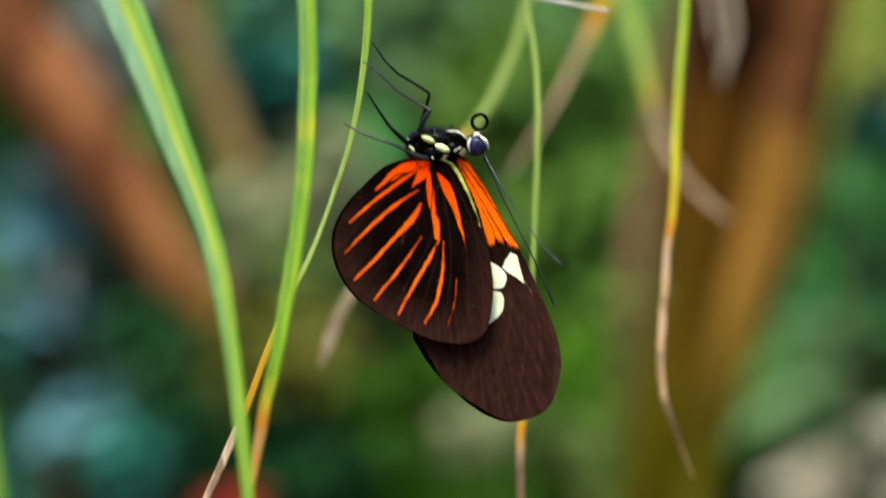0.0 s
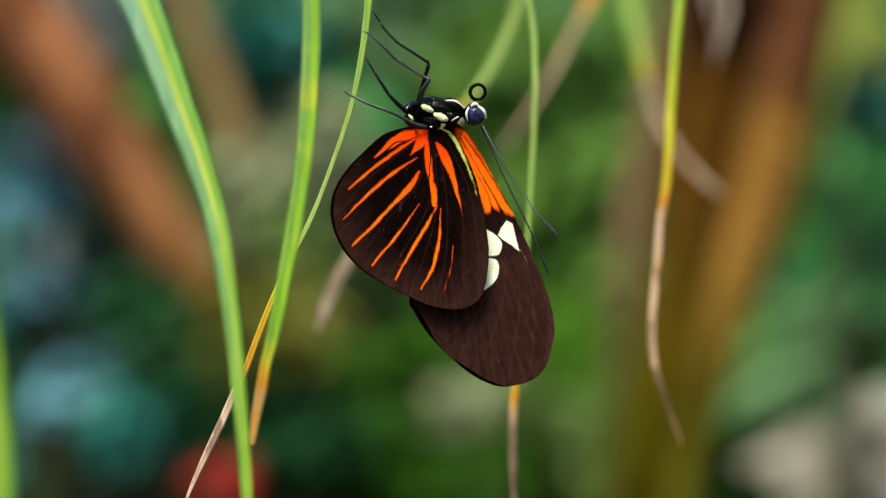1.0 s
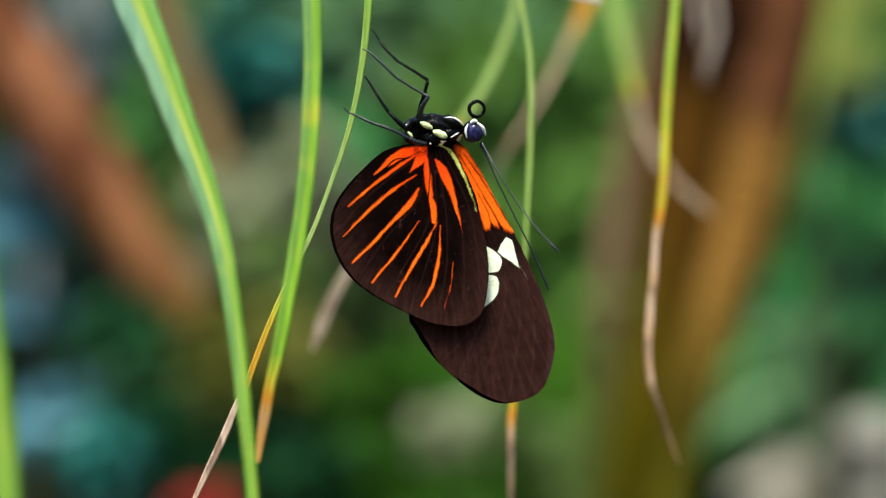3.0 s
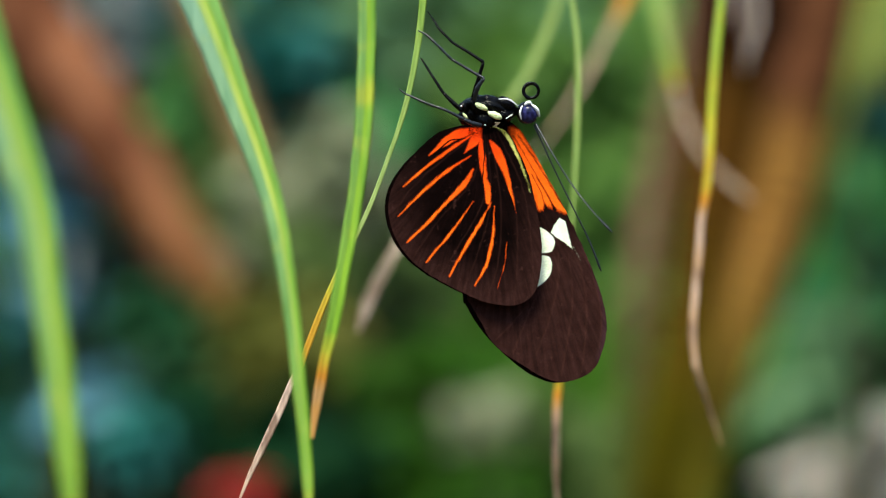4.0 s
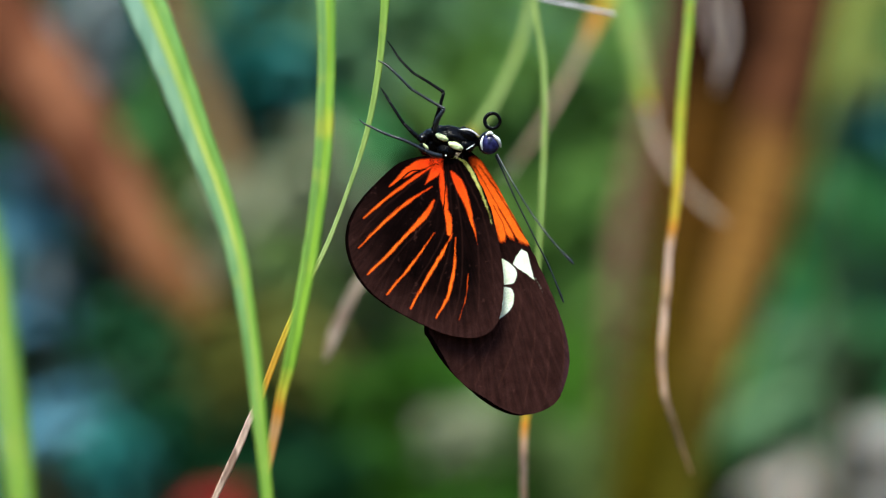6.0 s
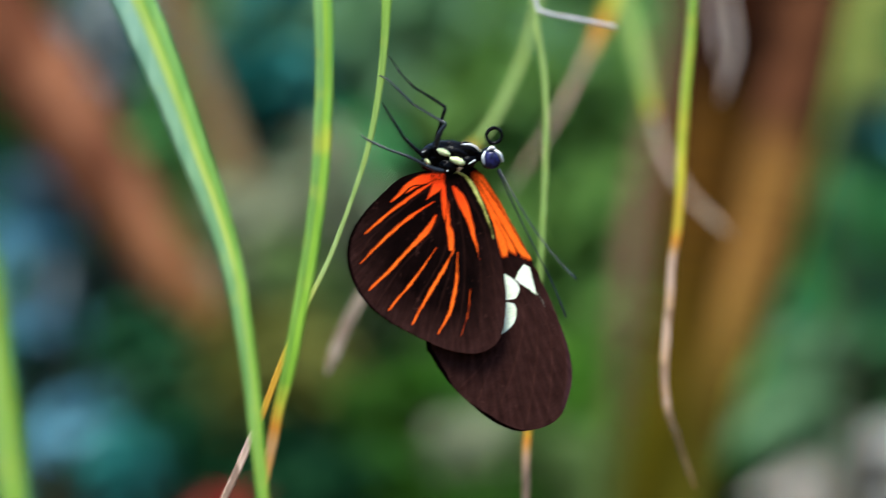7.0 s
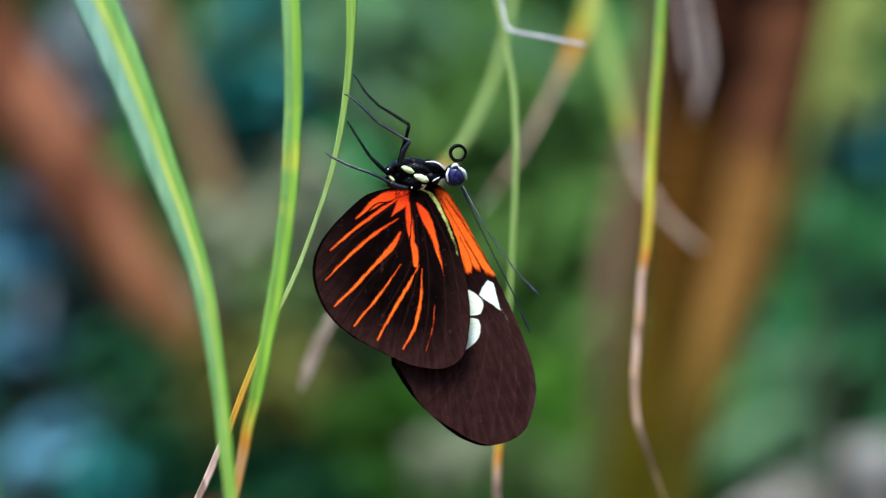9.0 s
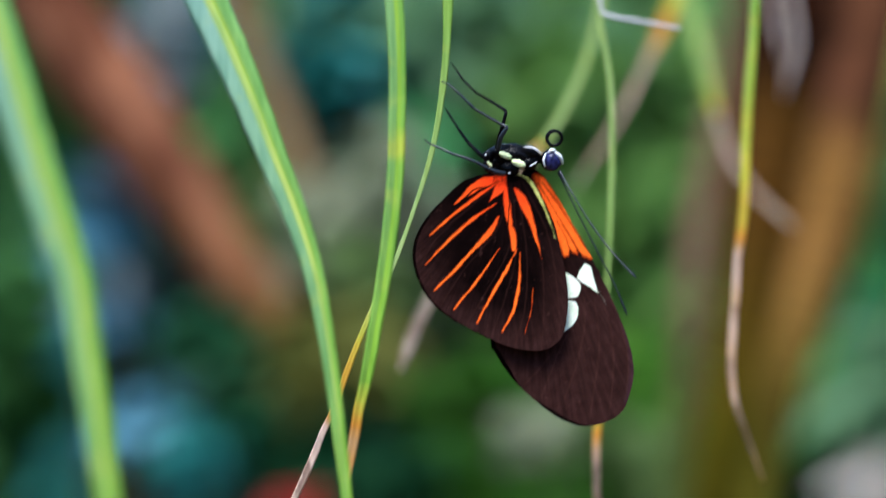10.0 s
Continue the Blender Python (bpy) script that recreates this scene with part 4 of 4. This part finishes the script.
stem("tree", [(-1536.63, 1909.13, 2195.68, 61.07), (-1053.09, 1976.51, 1125.44, 98), (-756.23, 2021.43, 616.01, 117.86), (-633.8, 2021.43, 429.63, 117.86), (-490.02, 2021.43, 214.94, 110.71), (-443.34, 2021.43, 143.47, 103.57), (-396.69, 2021.43, 72.03, 92.86), (-346.51, 2021.43, 0.65, 82.14), (-297.77, 2021.43, -70.7, 75), (-249.78, 2021.43, -142.01, 70), (-181.79, 2021.43, -241.77, 70)], BARK, "leaning tree with rough reddish-brown bark", "tree", 150)
stem("tree", [(-924.3, 2246.04, 2393.05, 22.1), (-607.2, 2246.04, 1188.02, 33.1), (-484.9, 2246.04, 711.14, 39.7), (-405.0, 2246.04, 457.92, 41.9), (-341.5, 2246.04, 292.2, 41.9), (-270.2, 2246.04, 111.04, 37.5), (-206.8, 2246.04, -93.32, 37.5), (-174.9, 2246.04, -281.5, 37.5)], BARK_OLIVE, "thin leaning tree with olive-brown bark", "tree", 40)
stem("palm", [(356.6, 1347.62, 2118.34, 75), (317.34, 1347.62, 1019.64, 95), (285.36, 1347.62, 455.91, 105), (269.82, 1347.62, 303.54, 102.5), (259.49, 1347.62, 202.3, 95), (241.62, 1347.62, 101.32, 75), (228.84, 1347.62, 0.63, 62.5), (209.55, 1347.62, -99.79, 56), (193.35, 1347.62, -189.92, 54)], STALK, "dark brown palm trunk with ring scars", "palm", -60, 0.05)
# Separate trunk added to show the dark palm's golden, lit right side.
stem("palm", [(960, 1280, 2309.75, 44), (640, 1260, 1109.4, 56), (373.0, 1240, 425.2, 56.1), (326.1, 1240, 283.2, 57.9), (304.7, 1240, 188.3, 57.0), (285.7, 1240, 94.6, 55.1), (264.4, 1240, 0.5, 49.5), (233.8, 1240, -93.0, 34.6), (215.9, 1240, -177.0, 28.0)], PALM_LIT_RIGHT, "golden-brown slanting trunk added as the lit right side of the dark palm", "palm", -60, 0.04)

# Added stem: stands in for the lit left side of the thick trunk.
stem("palm", [(520, 1400, 2200, 16), (470, 1400, 1100, 20), (233.2, 1400, 461.4, 17.6), (220.9, 1400, 294.7, 17.6), (215.1, 1400, 211.5, 17.6), (201.9, 1400, 128.4, 19.7), (184.1, 1400, 34.9, 22.8), (172.6, 1400, -68.7, 21.8), (163.1, 1400, -172.3, 19.7)], PALM_LIT_LEFT, "slim pinkish-tan stem added as the lit left side of the thick palm trunk", "palm", -60, 0.04)

def shrub(centre, size, material, count, length, label, seed, narrow=0.4, droop=0.3, category="shrub", name="shrub", branches=3):
    """A leafy plant: thin stems from the ground and a crown of single leaves about its centre (millimetres, from (0, 0, H))."""
    rng = random.Random(seed)
    c = np.array(centre) / 1000 + np.array((0, 0, H))
    base = thing(name, (c[0], c[1], 0), label, category)
    verts, faces = [], []
    for _ in range(count):
        d = Vector((rng.gauss(0, 1), rng.gauss(0, 1), rng.gauss(0, 1))).normalized() * rng.uniform(0.25, 1.0) ** 0.6
        spot = Vector((d.x * size[0], d.y * size[1], d.z * size[2])) / 1000
        shape, fs = leaf_shape(length / 1000 * rng.uniform(0.6, 1.25), length / 1000 * narrow * rng.uniform(0.7, 1.2), rng.uniform(0.0, 0.5), 0.3)
        turn = Euler((rng.uniform(-0.7, 0.7), rng.uniform(-0.3, 1.1) * (0.5 + droop), rng.uniform(0, 6.28))).to_matrix()
        o = len(verts)
        verts += [turn @ Vector(v) + spot + Vector((0, 0, c[2])) for v in shape]
        faces += [tuple(o + k for k in f) for f in fs]
    mesh_object("crown", verts, faces, material, base)
    for k in range(branches):
        a = rng.uniform(0, 6.28)
        top = np.array((0.5 * size[0] * math.cos(a), 0.5 * size[1] * math.sin(a), 1000 * c[2] + 0.3 * size[2])) / 1000
        foot = np.array((0.02 * math.cos(a), 0.02 * math.sin(a), -0.02))
        pts = spline([foot, foot * 0.5 + top * 0.5 + np.array((0.02, 0.01, 0)), top], 8)
        tube("branch", pts, np.linspace(0.006, 0.002, len(pts)), TWIG, base, 7)
    return base


def plant_row(kind, spots, count, length, label, narrow=0.4):
    for n, (x, y, z, r) in enumerate(spots):
        shrub((x, y, z), (r, r * 0.8, r * 0.9), kind, count, length, label, int(abs(x * 7 + z * 3)) + n, narrow)


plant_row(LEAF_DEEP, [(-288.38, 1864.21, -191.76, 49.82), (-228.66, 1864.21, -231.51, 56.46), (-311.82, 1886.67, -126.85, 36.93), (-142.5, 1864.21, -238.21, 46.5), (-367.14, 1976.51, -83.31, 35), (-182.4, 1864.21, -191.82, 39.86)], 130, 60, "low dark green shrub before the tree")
# hedge: a dense wall of foliage that closes the garden behind
plant_row(LEAF_DARK, [(-1176.83, 3369.06, -283.21, 594.29), (-768.87, 3369.06, -294.72, 548.57), (-359.58, 3369.06, -294.87, 548.57), (51.14, 3369.06, -295.03, 548.57), (463.29, 3369.06, -295.19, 548.57), (876.97, 3369.06, -272.45, 548.57), (1338.55, 3369.06, -226.68, 594.29), (-1194.16, 3593.66, 243.38, 631.43), (-735.19, 3593.66, 244.22, 582.86), (-310.97, 3593.66, 245, 582.86), (114.7, 3593.66, 245.79, 582.86), (541.81, 3593.66, 246.58, 582.86), (970.37, 3593.66, 247.37, 582.86), (1425.39, 3593.66, 309.5, 631.43), (-1204.52, 3818.26, 837.39, 668.57), (-691.31, 3818.26, 839.46, 617.14), (-227.71, 3818.26, 841.33, 617.14), (237.52, 3818.26, 843.2, 617.14), (704.37, 3818.26, 845.09, 617.14), (1185.91, 3818.26, 847.03, 668.57)], 620, 150, "dense dark green shrub in the garden hedge", 0.5)
plant_row(LEAF_MID, [(185.11, 2358.34, 59.06, 115), (242.81, 2358.34, -48, 90.36), (-144.19, 2358.34, 17.53, 90.36), (94.31, 2358.34, 265.28, 90.36), (141.47, 2470.64, 61.59, 162.86), (210.29, 2470.64, -50.08, 137.14)], 280, 75, "leafy mid-green shrub behind the grass")
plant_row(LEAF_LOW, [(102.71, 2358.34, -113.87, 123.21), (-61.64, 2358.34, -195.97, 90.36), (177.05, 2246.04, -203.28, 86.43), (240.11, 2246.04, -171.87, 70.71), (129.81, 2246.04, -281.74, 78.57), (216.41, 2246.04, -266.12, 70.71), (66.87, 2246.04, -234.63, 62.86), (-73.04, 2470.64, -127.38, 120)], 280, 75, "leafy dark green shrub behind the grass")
plant_row(LEAF_MID, [(129.37, 2582.94, 198.64, 151.79), (-33.38, 2695.24, 327.58, 139.29), (93.64, 2582.94, -52.2, 151.79), (-156.6, 2582.94, -52.35, 125), (75.49, 2582.94, 342.22, 133.93), (-175.21, 2582.94, 269.76, 107.14), (290.91, 2582.94, 163.04, 125), (-31.66, 2582.94, 19.24, 142.86), (669.18, 2582.94, 244.7, 98.21), (237.09, 2582.94, 288.7, 125)], 280, 75, "leafy mid-green shrub further back in the garden")
plant_row(LEAF_LOW, [(261.84, 2470.64, -170.23, 102.86), (21.48, 2470.64, -307.12, 111.43), (-98.51, 2470.64, -255.74, 102.86), (158.69, 2470.64, -281.57, 102.86)], 280, 75, "leafy dark green shrub further back in the garden")
plant_row(LEAF_BRIGHT, [(592.43, 2021.43, -84.71, 42.86), (613.71, 2021.43, -170.76, 42.86), (611.18, 2133.74, 61.95, 41.25), (572.84, 2246.04, 96.49, 55), (523.6, 2133.74, -88.92, 52.5), (583.89, 2133.74, -149.13, 71.25), (-106.78, 2246.04, 174.33, 47.14), (524.97, 2246.04, 1.58, 35.36), (523.24, 2133.74, -201.75, 45), (644.52, 2246.04, 159.94, 47.14), (478.08, 2133.74, -149.12, 37.5)], 80, 60, "bright green leafy shrub behind the palms")
plant_row(LEAF_SAGE, [(-82.53, 2470.64, 397.12, 85.71), (29.39, 2470.64, 380.19, 77.14), (-151.19, 2470.64, 336.54, 68.57), (-30.75, 2470.64, 293.75, 77.14), (-262.93, 2470.64, 370.69, 68.57), (158.68, 2470.64, 328.76, 77.14), (515.99, 2066.35, -101.04, 32.79), (460.2, 2066.0, -162.2, 34), (504.0, 2066.0, -195.1, 36), (427.2, 2066.0, -198.7, 26)], 100, 65, "shrub with greyish sage-green leaves")
plant_row(LEAF_TEAL, [(639.57, 2246.04, -93.08, 62.86), (659.84, 2246.04, 17.51, 55), (-457.31, 2358.34, 338.14, 49.29), (-278.22, 2582.94, 341.25, 98.21), (-157.32, 2582.94, 269.8, 71.43), (-222.49, 2403.26, 227.17, 54.32), (-243.54, 2358.34, 289.22, 49.29), (553.65, 1909.13, 179.15, 40.71), (-529.28, 2246.04, -109.09, 86.43), (-411.26, 2246.04, -273.46, 86.43), (631.7, 2358.34, 26.54, 73.93), (-474.95, 2246.04, -30.68, 70.71), (672.88, 2358.34, -47.75, 65.71), (540.27, 2358.34, -64.33, 41.07), (-559.57, 2246.04, -281.15, 86.43), (-553.94, 2246.04, 110.56, 55), (-419.95, 2246.04, -77.71, 47.14), (572.78, 2470.64, 87.98, 51.43), (-237.27, 2470.64, 405.26, 68.57)], 130, 65, "shrub with dark bluish leaves")
plant_row(LEAF_BLUE, [(-448.73, 2021.43, -198.91, 53.57), (-437.76, 2133.74, -171.46, 37.5), (-535.96, 2133.74, 53.01, 33.75), (-463.17, 2156.2, 315.36, 31.8), (-515.55, 2111.28, -43.93, 28.23), (-547.2, 2110.0, 39.9, 40)], 60, 60, "shrub with pale grey-blue leaves")
plant_row(LEAF_OLIVE, [(-169.38, 1864.21, -105.61, 49.82), (-222.31, 1864.21, -145.41, 39.86), (-261.08, 1909.13, -107.87, 27.14), (-209.17, 1931.59, -81.59, 34.29), (-161.11, 2133.74, -193.97, 60)], 110, 60, "olive-brown leafy shrub near the tree")
plant_row(LEAF_GREY, [(-217.59, 2088.81, 81.84, 51.5), (-139.94, 2021.43, 144.03, 42.86), (-143.1, 2130.0, 32.6, 36), (-122.1, 2130.0, -12.4, 34), (-104.01, 2021.43, 72.43, 42.86), (-191.65, 2133.74, 23.39, 45), (42.0, 1796.83, -182.0, 14), (-243.04, 2088.81, -8.78, 44.14), (-82.51, 2133.74, -158.81, 45), (-37.38, 2133.74, -248.67, 41.25), (-178.18, 2156.2, -36.98, 41.64)], 80, 55, "shrub with dull grey-olive leaves")
plant_row(LEAF_HAZE, [(-457.1, 2110.0, 307.6, 26), (-431.1, 2110.0, 356.0, 28), (-423.6, 2110.0, 259.2, 20), (-512.5, 2110.0, 117.9, 24), (-493.7, 2110.0, -8.4, 28)], 60, 50, "shrub with pale silvery leaves beside the leaning tree")
plant_row(LEAF_TEAL, [(-352.8, 1790.0, -212.5, 34)], 110, 55, "low shrub with dark bluish leaves before the tree")
plant_row(LEAF_FILL, [(-86.4, 2140.0, -23.8, 50), (-22.4, 2140.0, -57.7, 55), (-94.0, 2140.0, -114.1, 55), (-154.2, 2140.0, -68.9, 45)], 110, 55, "dull green leafy shrub behind the grass")
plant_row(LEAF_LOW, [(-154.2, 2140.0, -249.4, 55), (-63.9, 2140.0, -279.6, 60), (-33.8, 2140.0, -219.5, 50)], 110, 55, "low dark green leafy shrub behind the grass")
plant_row(LEAF_FILL, [(60.0, 2000.0, -228.0, 36), (99.1, 2000.0, -192.6, 30), (166.4, 2000.0, -235.2, 38), (205.3, 2000.0, -270.6, 36)], 90, 50, "low dull green shrub behind the butterfly")
plant_row(LEAF_YELLOW, [(633.01, 2358.34, 391.09, 69.82), (611.91, 2358.34, 299.71, 41.07)], 190, 60, "yellow-green leafy shrub beside the palms")
plant_row(LEAF_FILL, [(-127.6, 2120.0, -24.6, 36), (-149.9, 2120.0, -84.3, 36), (-97.7, 2120.0, -69.3, 34), (-172.4, 2120.0, -17.2, 28), (-183.3, 2040.0, 19.1, 32), (-147.1, 2040.0, 1.3, 32), (-121.6, 2040.0, -31.0, 30), (-168.5, 2040.0, -38.6, 32)], 100, 50, "dull green leafy shrub in the gap before the hedge")
plant_row(LEAF_YELLOW, [(431.5, 1700.0, 263.2, 26), (453.1, 1700.0, 214.0, 22)], 80, 50, "yellow-green leafy shrub close behind the palms")
plant_row(LEAF_SHADE, [(-3.7, 2040.0, -152.7, 42), (46.8, 2040.0, -181.6, 38), (-46.9, 2040.0, -145.4, 42), (-111.8, 2040.0, -167.0, 45), (-134.4, 1980.0, -266.0, 38), (-78.0, 1980.0, -290.2, 40), (-21.7, 1980.0, -300.3, 38), (-64.3, 1980.0, -244.4, 34), (-162.8, 1980.0, -231.0, 36), (34.6, 1980.0, -303.4, 34), (-190.4, 1980.0, -294.5, 36), (76.6, 1980.0, -278.5, 28)], 110, 55, "low leafy shrub with shade put into its dark green")
plant_row(LEAF_PALE, [(503.6, 1796.83, -240.78, 41.79), (451.73, 1796.83, -260.04, 28.93), (539.39, 1796.83, -202.16, 33.43), (442.3, 1796.8, -254.2, 30), (465.4, 1830.0, -275.2, 22), (511.2, 1830.0, -248.7, 30), (508.3, 1830.0, -294.7, 30)], 110, 60, "clump of dry pale leaves on the ground", 0.25)
plant_row(LEAF_RED, [(-210.7, 1572.23, -246.59, 11)], 50, 36, "low plant with small red leaves", 0.5)


def leafy_bank():
    """The bed's densest part: small plants close together, filling the middle of the garden."""
    rng = random.Random(31)
    for row in range(8):
        for col in range(7):
            x, z = -330 + 100 * col + rng.uniform(-30, 30), -330 + 105 * row + rng.uniform(-30, 30)
            shrub((x, 2760 + rng.uniform(-60, 60), z), (80, 60, 80), LEAF_FILL, 90, 52, "small dull green plant in the crowded garden bed", 400 + row * 7 + col, 0.45, branches=1)


leafy_bank()


def foliage_ring():
    """An added closed, uneven foliage wall: fills hedge gaps, cuts low sky light."""
    verts, faces = [], []
    cols, rows_ = 160, 14
    for j in range(rows_ + 1):
        for i in range(cols):
            a = 2 * math.pi * i / cols
            r = 9 + 0.8 * noise.noise((math.cos(a) * 9, math.sin(a) * 9, j * 0.7))
            top = 3.6 + 0.9 * noise.noise((math.cos(a) * 5, math.sin(a) * 5, 3))
            verts.append((r * math.cos(a), r * math.sin(a), -0.1 + top * j / rows_))
    for j in range(rows_):
        for i in range(cols):
            faces.append((j * cols + i, j * cols + (i + 1) % cols, (j + 1) * cols + (i + 1) % cols, (j + 1) * cols + i))
    tagged(mesh_object("backdrop", verts, faces, RING_FOLIAGE), "added dark green foliage ring that cuts low sky light", "woods", kind="structure")


foliage_ring()


# The butterfly's blade swings a little in the air: seconds, millimetres to the right.
DRIFT = [(0, 0.11), (0.5, 0.52), (1, 0.06), (1.5, 0.35), (2, 0.19), (2.2, 0.25), (3.3, -0.11), (3.5, -0.29), (4, 0.66), (4.5, 0.52), (5, -0.00), (5.5, 0.24), (5.7, 0.38), (6.8, -0.18), (7, 0.53), (7.5, -0.07), (8, 0.43), (8.5, 0.06), (9, -0.09), (9.5, 0.37), (10, -0.46)]


def drift(ob):
    at = ob.location.copy()
    walk(ob, [(t, pose(at.x + dx / 1000, at.y, at.z)) for t, dx in DRIFT])


def sway(blade, rows):
    """A blade swings from where it hangs: seconds, degrees by which its lower end goes to the right."""
    at = blade.location.copy()
    walk(blade, [(t, pose(*at, 0, -a, 0)) for t, a in rows])


def motions():
    drift(butterfly)
    drift(BLADES["perch"])
    sway(BLADES["wide"], [(0, -0.15), (1, -0.45), (2.2, -0.3), (4, 0.1), (5.5, 0.1), (7, -0.05), (8.5, -0.2), (10, 0.25)])
    sway(BLADES["second"], [(0, -0.2), (1, -0.15), (2.2, 0), (4, 0.5), (5, 0), (5.7, 0), (7, -0.3), (8.5, -0.45), (9.2, -0.3), (10, 0)])


motions()
